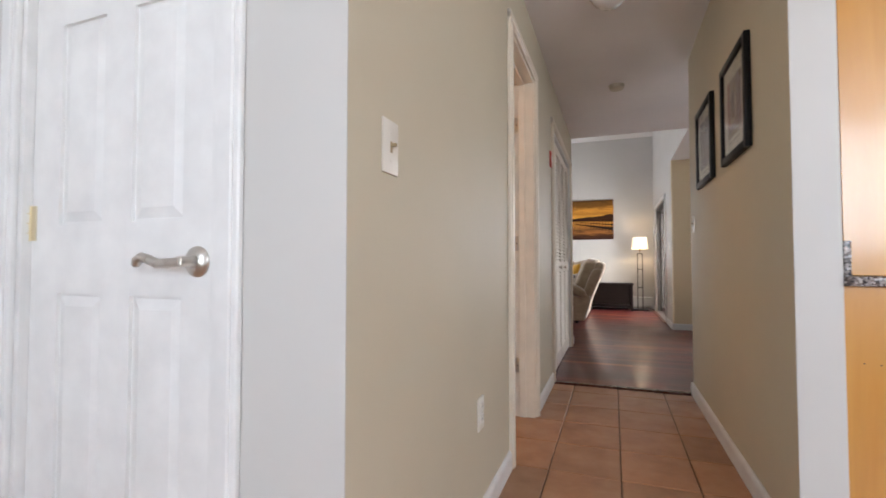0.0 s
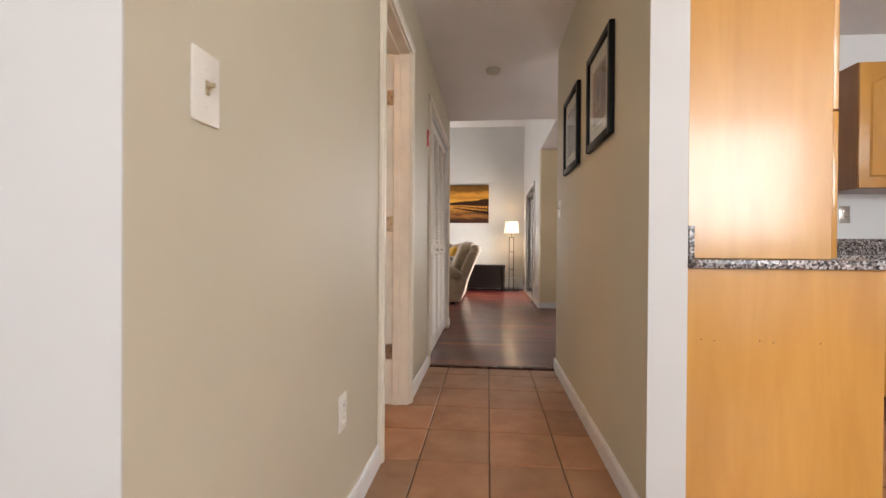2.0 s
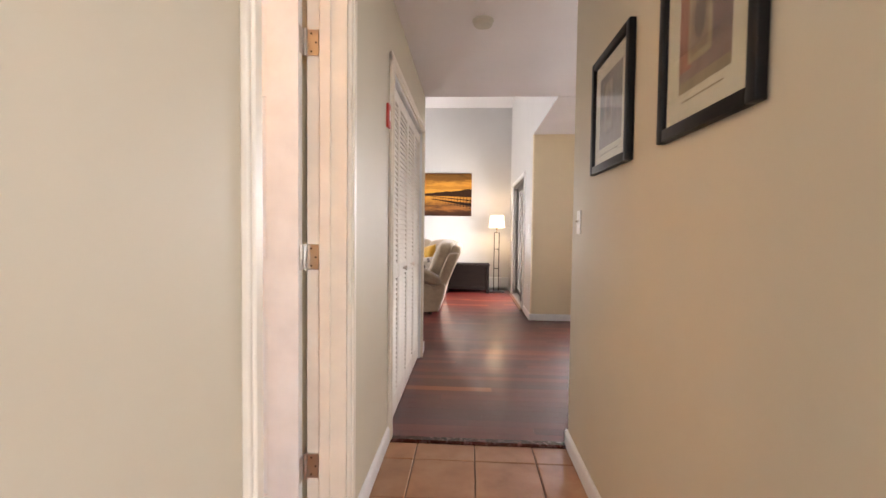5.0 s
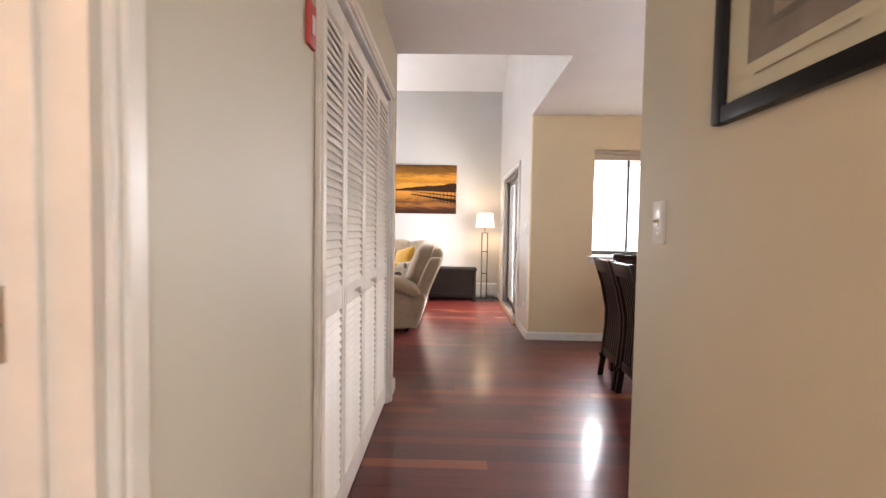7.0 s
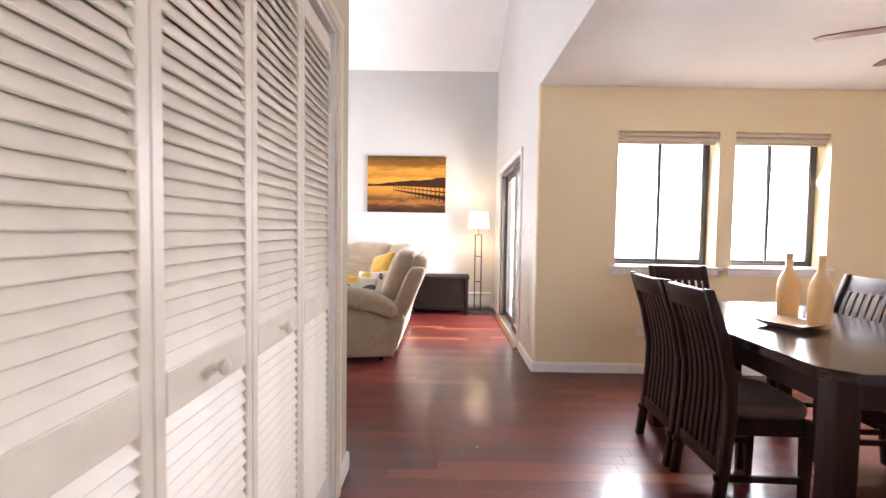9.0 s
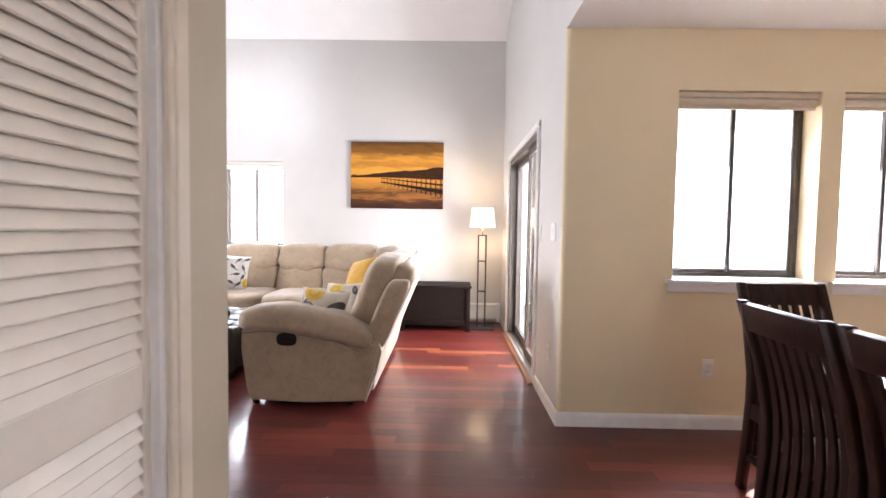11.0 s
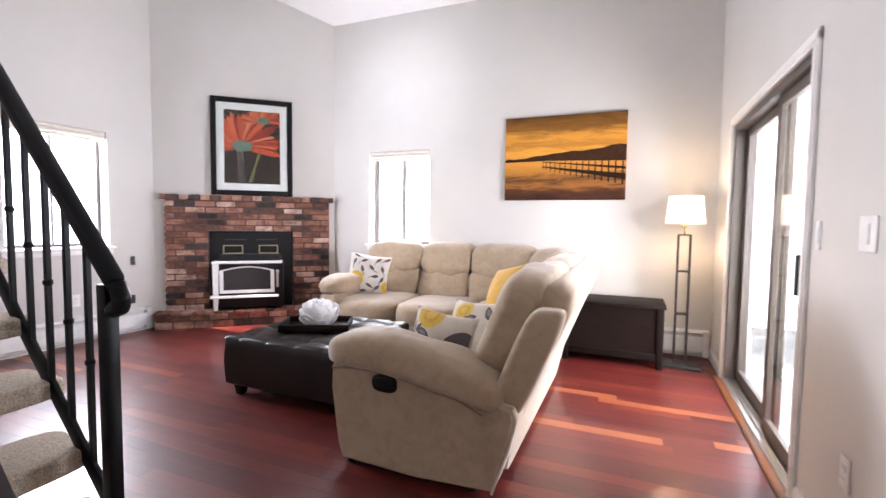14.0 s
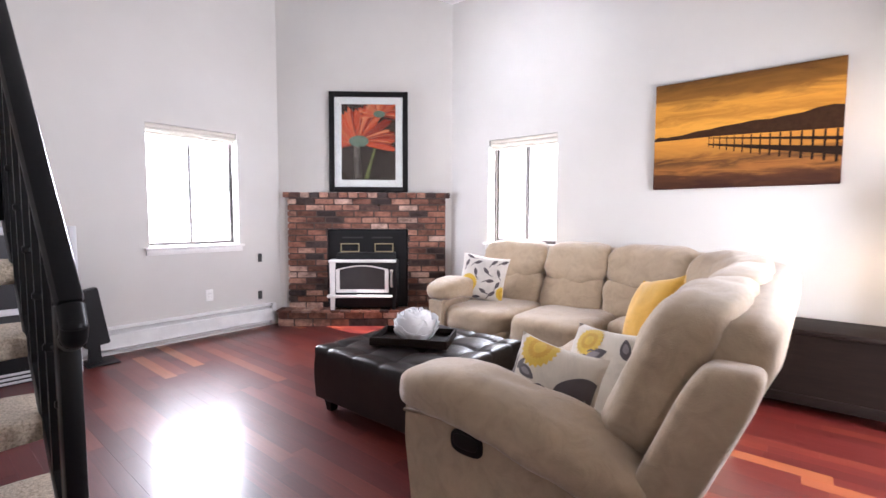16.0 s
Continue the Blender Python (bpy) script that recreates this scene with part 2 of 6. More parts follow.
def wall(name, axis, pos, thick, a0, a1, z0, z1, holes, material, label):
    """A wall in the plane axis = pos, thick metres deep (signed), with openings (a0, a1, z0, z1)."""
    bm = B()
    A = sorted({a0, a1, *(v for h in holes for v in h[:2])})
    Z = sorted({z0, z1, *(v for h in holes for v in h[2:])})
    lo, hi = sorted((pos, pos + thick))
    for p, q in zip(A, A[1:]):
        for r, s in zip(Z, Z[1:]):
            if any(h[0] <= p and q <= h[1] and h[2] <= r and s <= h[3] for h in holes):
                continue
            box(bm, (lo, p, r) if axis == "x" else (p, lo, r), (hi, q, s) if axis == "x" else (q, hi, s))
    bmesh.ops.remove_doubles(bm, verts=bm.verts[:], dist=1e-5)
    seen = {}
    for f in bm.faces:
        c = f.calc_center_median()
        seen.setdefault((round(c.x, 4), round(c.y, 4), round(c.z, 4)), []).append(f)
    bmesh.ops.delete(bm, geom=[f for fs in seen.values() if len(fs) > 1 for f in fs], context="FACES")
    return structure(name, bm, material, label)


# ---- setting ----
LOW = 2.37
XL, XR, XS = -0.34, 0.622, 0.878
YD, YF, XW = 7.944, 10.99, -4.63


def vault(y):
    return 3.515 + 0.48 * (YF - y)


TOP = vault(6.3) + 0.1
# grey instead of the hall paint, standing for cool daylight on this face
wall("wall_entry_closet", "y", 1.57, 0.1, -1.9, -0.47, 0, LOW, [(-1.305, -0.64, 0, 2.035)], GREY, "wall round the entry closet door, cool daylight in its grey")
wall("wall_hall_west", "x", XL, -0.13, 1.57, 6.34, 0, LOW, [(2.96, 3.64, 0, 2.035), (4.52, 6.09, 0, 2.0)], HALL, "greige painted hallway wall with a doorway and closet")
wall("wall_hall_east", "x", XR, 0.12, 2.55, 4.49, 0, LOW, [], HALL, "greige painted hallway wall carrying two framed prints")
wall("wall_kitchen_north", "y", 4.40, 0.09, 0.742, 4.6, 0, LOW, [], WHITE_WALL, "pale wall behind the kitchen counter")
wall("wall_kitchen_east", "x", 3.6, 0.1, -0.9, 4.40, 0, LOW, [(-0.5, 1.4, 1.0, 2.2)], WHITE_WALL, "pale kitchen side wall")
wall("wall_entry_south", "y", -0.9, -0.12, -1.9, 3.7, 0, LOW, [(-1.2, -0.3, 0.5, 2.2), (1.2, 3.45, 0.98, 2.28)], WHITE_WALL, "pale entry wall with a wide window")
wall("wall_entry_west", "x", -1.9, -0.1, -0.9, 1.67, 0, LOW, [], WHITE_WALL, "pale entry side wall")
wall("wall_dining_north", "y", YD, 0.22, 1.05, 4.6, 0, LOW, [(1.541, 2.372, 0.905, 2.015), (2.502, 3.285, 0.905, 2.015)], BEIGE, "beige painted dining wall with two windows")
wall("wall_dining_corner", "y", YD, 0.22, XS + 0.025, 1.05, 0, LOW, [], BEIGE, "beige painted end of the dining wall")
# thin skins that put the daylight's cooler tone on both wall ends
wall("wall_entry_return", "y", 1.567, 0.003, -0.47, XL, 0, LOW, [], GREY, "thin skin on the wall return, cool daylight in its grey")
wall("wall_hall_end", "y", 2.547, 0.003, XR, 0.742, 0, LOW, [], GREY, "thin skin on the hallway wall end, cool daylight in its grey")
wall("wall_dining_east", "x", 4.6, 0.1, 4.40, 8.16, 0, LOW, [], BEIGE, "beige painted dining side wall")
wall("wall_slider", "x", XS, 0.17, 8.164, YF, 0, TOP, [(8.715, 10.355, 0, 1.945)], GREY, "grey painted wall with a sliding glass door")
wall("wall_slider_edge", "x", XS, 0.025, YD + 0.025, 8.164, 0, LOW, [], GREY, "grey painted wall end beside the dining room")
bm = B()
prism(bm, [(XS + 0.025 - 0.025 * math.cos(math.pi * i / 12), YD + 0.025 - 0.025 * math.sin(math.pi * i / 12)) for i in range(7)] + [(XS + 0.025, YD + 0.025)], "z", 0, LOW - 0.003)
structure("wall_dining_bullnose", bm, BEIGE, "rounded beige plaster corner of the dining wall", 40)
wall("wall_over_dining", "x", XS, 0.17, 6.323, 8.164, LOW, TOP, [], GREY, "grey painted high wall above the dining opening")
wall("wall_over_hall", "y", 6.32, -0.1, XL - 0.1, XS, LOW + 0.1, TOP, [], GREY, "grey painted high wall above the hallway opening")
wall("wall_stair", "y", 6.34, -0.1, XW, XL - 0.1, 0, TOP, [(-3.1, -0.9, 4.15, 5.05)], GREY, "grey painted wall behind the staircase with an unseen, added high window")
wall("wall_living_west", "x", XW, -0.2, 6.24, 9.72, 0, TOP, [(8.43, 9.254, 0.912, 2.035)], GREY, "grey painted living room wall with a window")
wall("wall_living_north", "y", YF, 0.2, -3.184, XS + 0.17, 0, 3.7, [(-2.684, -1.91, 0.925, 1.998)], GREY, "grey painted living room wall with a window and canvas")
C0, U, N = Vector((XW, 9.72, 0)), Vector((0.7514, 0.6599, 0)), Vector((0.6599, -0.7514, 0))
DIAG = Matrix((( U.x, -N.x, 0, C0.x), (U.y, -N.y, 0, C0.y), (0, 0, 1, 0), (0, 0, 0, 1)))
bm = B()
box(bm, (0, 0.0, 0), (1.9245, 0.15, TOP), m=DIAG)
structure("wall_chimney", bm, GREY, "grey painted diagonal chimney wall above the brick fireplace")

bm = B()
box(bm, (-1.9, -0.9, LOW), (4.6, 6.22, LOW + 0.1))
box(bm, (XS + 0.17, 6.22, LOW), (4.6, 8.16, LOW + 0.1))
box(bm, (XL - 0.1, 6.22, LOW), (XS + 0.17, 6.323, LOW + 0.1))
structure("ceiling", bm, LOW_CEILING, "flat off-white painted ceiling")
bm = B()
box(bm, (XS, 6.32, LOW - 0.003), (XS + 0.17, YD, LOW))
structure("ceiling_edge", bm, LOW_CEILING, "flat off-white ceiling edge beside the vault")
bm = B()
a, b = 6.2, YF + 0.25
prism(bm, [(a, vault(a)), (b, vault(b)), (b, vault(b) + 0.15), (a, vault(a) + 0.15)], "x", XW - 0.2, XS + 0.2)
structure("ceiling_vault", bm, CEILING, "white sloping cathedral ceiling")

# bathroom and closet behind their doors
wall("wall_bathroom_south", "y", 2.2, -0.1, -2.3, -0.44, 0, LOW, [], BEIGE, "warm painted bathroom wall")
# unseen north wall, placed close behind the open door to darken its gap
wall("wall_bathroom_north", "y", 3.70, 0.1, -2.3, -0.44, 0, LOW, [], BEIGE, "warm painted bathroom wall")
wall("wall_bathroom_west", "x", -2.3, -0.1, 2.1, 3.80, 0, LOW, [], BEIGE, "warm painted bathroom wall")
wall("wall_closet_south", "y", 4.35, 0.1, -1.1, XL - 0.13, 0, LOW, [], WHITE_WALL, "plain closet end wall")
wall("wall_closet_back", "x", -1.1, -0.1, 3.80, 6.24, 0, LOW, [], WHITE_WALL, "plain closet back wall")

# ground, patio, subfloor
SNOW = Mat("pale_ground", (0.62, 0.62, 0.60), 0.9)
SNOW.color(SNOW.ramp(SNOW.noise(1.7, 6, 0.65, world=True), [(0.35, (0.20, 0.19, 0.17)), (0.6, (0.36, 0.35, 0.33))]))
bm = B()
bmesh.ops.create_grid(bm, x_segments=8, y_segments=8, size=400, matrix=Matrix.Translation((0, 0, -0.35)))
structure("ground", bm, SNOW.m, "pale uneven ground outside")
GLOW = Mat("bright_sky", (0.8, 0.8, 0.8), 1.0)
GLOW.b.inputs["Emission Color"].default_value = (0.95, 0.98, 1.0, 1)
GLOW.b.inputs["Emission Strength"].default_value = 1.0
bm = B()
box(bm, (-9.0, 14.5, -0.35), (12.0, 14.6, 5.2))
box(bm, (10.0, 8.4, -0.35), (10.1, 14.5, 5.0))
box(bm, (-9.1, 4.0, -0.35), (-9.0, 14.5, 5.0))
structure("backdrop", bm, GLOW.m, "overexposed white sky and haze beyond the windows")
bm = B()
box(bm, (XS + 0.1, 8.0, -0.3), (4.4, 11.6, -0.06))
structure("patio", bm, SNOW.m, "pale weathered patio slab outside the sliding door")
# unseen slab, added to keep direct sun out of the sliding door
bm = B()
box(bm, (XS + 0.17, 8.17, 2.47), (3.7, 12.4, 2.57))
structure("roof_overhang", bm, CEILING, "unseen slab added above the patio to block the sun")
bm = B()
box(bm, (-1.9, -0.9, -0.2), (4.6, 4.5, -0.006))
box(bm, (XL - 0.2, 4.5, -0.2), (4.6, 8.0, -0.014))
box(bm, (XW, 6.3, -0.2), (XL - 0.2, YF, -0.014))
box(bm, (XL - 0.2, 8.0, -0.2), (XS + 0.16, YF, -0.014))
box(bm, (-2.3, 4.5, -0.2), (XL - 0.2, 6.3, -0.014))
floor = structure("floor", bm, TILE_GROUT, "floor of terracotta tile and dark cherry strips")
bm = B()
prism(bm, [(4.462, -0.005), (4.462, 0.004), (4.475, 0.011), (4.515, 0.011), (4.528, 0.004), (4.528, -0.005)], "x", XL, XR)
structure("threshold", bm, wood("cherry_trim", (0.03, 0.006, 0.004), (0.10, 0.022, 0.012), 0.25), "dark cherry reducer strip between tile and wood")


def baseboard(name, a, b, n, h=0.085, t=0.014):
    """A skirting board from a to b, standing out t along n."""
    a, b, n = Vector((*a, 0)), Vector((*b, 0)), Vector((*n, 0))
    d = (b - a).normalized()
    m = Matrix(((d.x, n.x, 0, a.x), (d.y, n.y, 0, a.y), (0, 0, 1, 0), (0, 0, 0, 1)))
    bm = B()
    prism(bm, [(0, 0.001), (t, 0.001), (t, h - 0.018), (t * 0.75, h - 0.008), (t * 0.4, h), (0, h)], "x", 0, (b - a).length)
    bmesh.ops.transform(bm, matrix=m, verts=bm.verts[:])
    return structure(name, bm, TRIM, "white painted baseboard")


for a, b, n in [((XL, 1.57), (XL, 2.90), (1, 0)), ((XL, 3.70), (XL, 4.455), (1, 0)), ((XL, 6.155), (XL, 6.354), (1, 0)), ((XL + 0.014, 6.34), (XL - 0.5, 6.34), (0, 1)),
                ((XR, 2.55), (XR, 4.504), (-1, 0)), ((XR - 0.014, 4.49), (4.6, 4.49), (0, 1)), ((XS - 0.014, YD), (4.6, YD), (0, -1)), ((XS, YD), (XS, 8.65), (-1, 0)),
                ((XS, 10.42), (XS, YF), (-1, 0)), ((4.6, 4.5), (4.6, YD), (-1, 0)), ((XW, 6.34), (-0.5, 6.34), (0, 1))]:
    baseboard("baseboard", a, b, n)


def casing(name, axis, pos, out, a0, a1, top, width=0.065, t=0.016, bottom=0.0, head=None):
    """Moulded casing round an opening, standing out from the wall."""
    sgn = 1 if out > 0 else -1
    hall = pos == XL
    top_ob = tagged(new(name), "ivory painted door casing" if hall else "white painted door casing", "", "", "structure")

    def board(lo, hi):
        bm = B()
        for inset, dep in ((0, t), (0.014, t + 0.006)):
            l, h = list(lo), list(hi)
            k = 0 if h[0] - l[0] < h[1] - l[1] else 1
            l[k] += inset
            h[k] -= inset
            p, q = sorted((pos, pos + sgn * dep))
            if axis == "x":
                box(bm, (p, l[0], l[1]), (q, h[0], h[1]), 0.003, 1)
            else:
                box(bm, (l[0], p, l[1]), (h[0], q, h[1]), 0.003, 1)
        part("casing_board", bm, IVORY_TRIM if hall else TRIM, top_ob)

    board((a0 - width, bottom), (a0, top))
    board((a1, bottom), (a1 + width, top))
    board((a0 - width, top), (a1 + width, top + width))
    return top_ob


casing("door_casing_1", "y", 1.57, -1, -1.305, -0.64, 2.035)
casing("door_casing_2", "x", XL, 1, 2.96, 3.64, 2.035, 0.06)
casing("closet_casing", "x", XL, 1, 4.52, 6.09, 2.0)
casing("slider_casing", "x", XS, -1, 8.715, 10.355, 1.945, 0.06)


def jamb(name, axis, lo, hi, a0, a1, top, mat=None):
    """The lining of an opening."""
    bm = B()
    for p, q, r, s in ((a0, a0 + 0.018, 0, top), (a1 - 0.018, a1, 0, top), (a0 + 0.018, a1 - 0.018, top - 0.018, top)):
        box(bm, (lo, p, r) if axis == "x" else (p, lo, r), (hi, q, s) if axis == "x" else (q, hi, s))
    return structure(name, bm, mat or TRIM, "white painted door jamb")


jamb("door_jamb_1", "y", 1.568, 1.672, -1.305, -0.64, 2.035)
jamb("door_jamb_2", "x", XL - 0.135, XL + 0.002, 2.96, 3.64, 2.035, IVORY_TRIM)
bm = B()
for p, q, r, s in ((2.978, 2.989, 0, 2.017), (3.611, 3.622, 0, 2.017), (2.989, 3.611, 2.006, 2.017)):
    box(bm, (XL - 0.090, p, r), (XL - 0.052, q, s), 0.002, 1)
structure("door_stop", bm, IVORY_TRIM, "ivory painted door stop moulding")
jamb("closet_jamb", "x", XL - 0.102, XL + 0.002, 4.52, 6.09, 2.0)

# floor pieces
tile_mesh = {}
def tile_piece(w, d):
    key = (round(w, 3), round(d, 3))
    if key not in tile_mesh:
        bm = B()
        box(bm, (-w / 2, -d / 2, -0.012), (w / 2, d / 2, 0), 0.003, 1)
        tile_mesh[key] = mesh_of("tile", bm, TILE)
    return tile_mesh[key]


TX, TY = 0.302, 0.331
for i in range(-7, 12):
    for j in range(-12, 3):
        x0, x1, y0, y1 = 0.127 + TX * i, 0.127 + TX * (i + 1), 3.958 + TY * (j - 1), 3.958 + TY * j
        y1, y0 = min(y1, 4.462), max(y0, -0.9)
        if y1 - y0 < 0.03 or x1 > 3.6 or x0 < -2.0 or y0 < 0.6 and i > 5:
            continue
        ob = new("tile", tile_piece(x1 - x0 - 0.006, y1 - y0 - 0.006))
        ob.location = ((x0 + x1) / 2, (y0 + y1) / 2, 0)
        ob.parent = floor

rng = random.Random(5)
PW = 0.083
verts, faces = [], []
plank_mesh = {}
near = 0
y = 4.528
while y < YF - 0.002:
    y1 = min(y + PW, YF - 0.001)
    lo = XW + 0.002 if y > 6.34 else XL - 0.1
    hi = 4.59 if y < YD else XS + 0.02
    x = lo - rng.uniform(0, 0.8)
    while x < hi:
        L = rng.choice((0.45, 0.6, 0.75, 0.9, 1.05, 1.2, 1.5))
        p, q = max(x, lo), min(x + L, hi)
        x += L
        if q - p < 0.03:
            continue
        w, d = q - p - 0.0003, y1 - y - 0.0003
        c = ((p + q) / 2, (y + y1) / 2, 0)
        if -1.7 < c[0] < 1.3 and near < 300:
            near += 1
            key = (round(w, 4), round(d, 4))
            if key not in plank_mesh:
                bm = B()
                box(bm, (-w / 2, -d / 2, -0.014), (w / 2, d / 2, 0), 0.0003, 1)
                plank_mesh[key] = mesh_of("plank", bm, PLANK, 0)
            ob = new("plank", plank_mesh[key])
            ob.location = c
            ob.parent = floor
        else:
            n0 = len(verts)
            for z, e in ((-0.014, 0), (-0.0003, 0), (0, 0.0003)):
                for sx, sy in ((-1, -1), (1, -1), (1, 1), (-1, 1)):
                    verts.append((c[0] + sx * (w / 2 - e), c[1] + sy * (d / 2 - e), z))
            for k in (0, 4):
                for i in range(4):
                    faces.append((n0 + k + i, n0 + k + (i + 1) % 4, n0 + k + 4 + (i + 1) % 4, n0 + k + 4 + i))
            faces.append((n0 + 8, n0 + 9, n0 + 10, n0 + 11))
    y = y1
me = bpy.data.meshes.new("planks")
me.from_pydata(verts, [], faces)
me.materials.append(PLANK_FAR)
ob = new("planks", me)
ob.parent = floor
tagged(ob, "dark cherry strip flooring", kind="stuff")

# ---- windows and doors ----
PALE_SHADE = gloss("pale_roller_shade", (0.72, 0.68, 0.60), 0.8)
def window(name, m, w, h, depth, metal=BRONZE, sill=True, shade=True, latch=0.5, slim=1.0, cloth_mat=None):
    """A bronze sliding window in an opening w by h; local x across, y outwards, z up from the opening's bottom."""
    top = tagged(new(name), "bronze aluminium sliding window with a rolled beige shade", "", "", "structure")
    top.matrix_world = m
    y0 = depth - 0.06
    bm = B()
    f = 0.028 * slim
    for lo, hi in (((0, y0, 0), (f, y0 + 0.05, h)), ((w - f, y0, 0), (w, y0 + 0.05, h)), ((f, y0, 0), (w - f, y0 + 0.05, f)), ((f, y0, h - f), (w - f, y0 + 0.05, h))):
        box(bm, lo, hi, 0.002, 1)
    part("window_frame", bm, metal, top)
    for k, (a, b, y) in enumerate(((f, w * 0.5 + 0.018, y0 + 0.024), (w * 0.5 - 0.018, w - f, y0 + 0.004))):
        bm = B()
        s = 0.026 * slim
        for lo, hi in (((a, y, f), (a + s, y + 0.018, h - f)), ((b - s, y, f), (b, y + 0.018, h - f)), ((a + s, y, f), (b - s, y + 0.018, f + s)), ((a + s, y, h - f - s), (b - s, y + 0.018, h - f))):
            box(bm, lo, hi, 0.002, 1)
        sash = part("sash", bm, metal, top)
        bm = B()
        box(bm, (a + s - 0.003, y + 0.007, f + s - 0.003), (b - s + 0.003, y + 0.011, h - f - s + 0.003))
        g = part("pane", bm, GLASS, sash, smooth=0)
        g.visible_shadow = False
        if k == 1:
            bm = B()
            box(bm, (a + 0.004, y - 0.012, h * latch), (a + 0.022, y, h * latch + 0.05), 0.003)
            part("latch", bm, metal, sash)
    if sill:
        bm = B()
        box(bm, (-0.045, -0.04, -0.026), (w + 0.045, 0.002, 0), 0.006)
        box(bm, (0.003, 0, -0.0), (w - 0.003, y0, 0.006), 0.002, 1)
        box(bm, (-0.03, -0.016, -0.075), (w + 0.03, -0.002, -0.026), 0.005)
        part("window_sill", bm, TRIM, top, "white painted sill and apron")
    if shade:
        bm = B()
        box(bm, (0.006, 0.012, h - 0.035), (w - 0.006, 0.062, h - 0.003), 0.008)
        rod(bm, (0.008, 0.04, h - 0.056), (w - 0.008, 0.04, h - 0.056), 0.024, seg=16)
        box(bm, (0.012, 0.03, h - 0.100), (w - 0.012, 0.048, h - 0.078), 0.006)
        part("roller_shade", bm, cloth_mat or SHADE_CLOTH, top, "rolled-up beige fabric shade")
    return top


window("window_1", pose(1.541, YD, 0.905), 0.831, 1.11, 0.2, latch=0.03)
window("window_2", pose(2.502, YD, 0.905), 0.783, 1.11, 0.2, latch=0.72)
window("window_3", pose(-2.684, YF, 0.925), 0.774, 1.073, 0.18, BRONZE, latch=0.3, slim=0.8, cloth_mat=PALE_SHADE)
window("window_4", pose(XW, 8.43, 0.912, rz=90), 0.824, 1.123, 0.18, BRONZE, latch=0.35, slim=0.62, cloth_mat=PALE_SHADE)
window("window_5", pose(3.45, -0.9, 0.98, rz=180), 2.25, 1.3, 0.12, sill=False, shade=False)
# unseen window, added in the kitchen's east wall for that reflection
window("window_8", pose(3.6, 1.4, 1.0, rz=-90), 1.9, 1.2, 0.1, sill=False, shade=False)
# unseen entry window, added for the light on the closet door
window("window_7", pose(-0.3, -0.9, 0.5, rz=180), 0.9, 1.7, 0.12, sill=False, shade=False)
# unseen high window, added as an opening for the wall glow beam
window("window_6", pose(-0.9, 6.34, 4.15, rz=180), 2.2, 0.9, 0.1, sill=False, shade=False)


def sliding_door():
    top = tagged(new("door_4"), "bronze framed sliding glass patio door, closed", "", "", "structure")
    y0, y1, h = 8.715, 10.355, 1.945
    bm = B()
    for lo, hi in (((XS + 0.004, y0, 0.03), (XS + 0.14, y0 + 0.035, h)), ((XS + 0.004, y1 - 0.035, 0.03), (XS + 0.14, y1, h)), ((XS + 0.004, y0, h - 0.045), (XS + 0.14, y1, h))):
        box(bm, lo, hi, 0.003, 1)
    part("door_frame", bm, BRONZE, top)
    bm = B()
    box(bm, (XS - 0.012, y0, 0.0), (XS + 0.16, y1, 0.022), 0.004, 1)
    for x in (0.02, 0.06, 0.10):
        box(bm, (XS + x, y0, 0.022), (XS + x + 0.008, y1, 0.036), 0.002, 1)
    part("track", bm, Mat("worn_aluminium", (0.62, 0.61, 0.60), 0.35, 0.9).m, top, "worn aluminium sill track")
    mid = 9.36
    for k, (a, b, x) in enumerate(((y0 + 0.03, mid + 0.03, XS + 0.035), (mid - 0.03, y1 - 0.03, XS + 0.078))):
        bm = B()
        s = 0.058
        for lo, hi in (((x, a, 0.036), (x + 0.03, a + s, h - 0.045)), ((x, b - s, 0.036), (x + 0.03, b, h - 0.045)), ((x, a + s, 0.036), (x + 0.03, b - s, 0.036 + s + 0.02)), ((x, a + s, h - 0.045 - s), (x + 0.03, b - s, h - 0.045))):
            box(bm, lo, hi, 0.003, 1)
        leaf = part("sash", bm, BRONZE, top)
        bm = B()
        box(bm, (x + 0.012, a + s - 0.004, 0.036 + s), (x + 0.018, b - s + 0.004, h - 0.045 - s + 0.004))
        g = part("pane", bm, GLASS, leaf, smooth=0)
        g.visible_shadow = False
        if k == 0:
            bm = B()
            box(bm, (x - 0.012, a + 0.012, 0.86), (x, a + 0.045, 1.10), 0.004)
            rod(bm, (x - 0.045, a + 0.028, 0.89), (x - 0.045, a + 0.028, 1.07), 0.009)
            rod(bm, (x - 0.045, a + 0.028, 0.895), (x, a + 0.028, 0.895), 0.008)
            rod(bm, (x - 0.045, a + 0.028, 1.065), (x, a + 0.028, 1.065), 0.008)
            part("handle", bm, gloss("black_handle", (0.02, 0.02, 0.02), 0.35), leaf, "black pull handle")


sliding_door()
bm = B()
prism(bm, [(XS - 0.055, 0.001), (XS - 0.055, 0.008), (XS - 0.045, 0.014), (XS - 0.013, 0.016), (XS - 0.013, 0.001)], "y", 8.655, 10.415)
structure("door_sill", bm, wood("amber_sill", (0.13, 0.04, 0.014), (0.26, 0.095, 0.034), 0.3, (14, 0.9, 14)), "amber stained wooden sill along the sliding door")


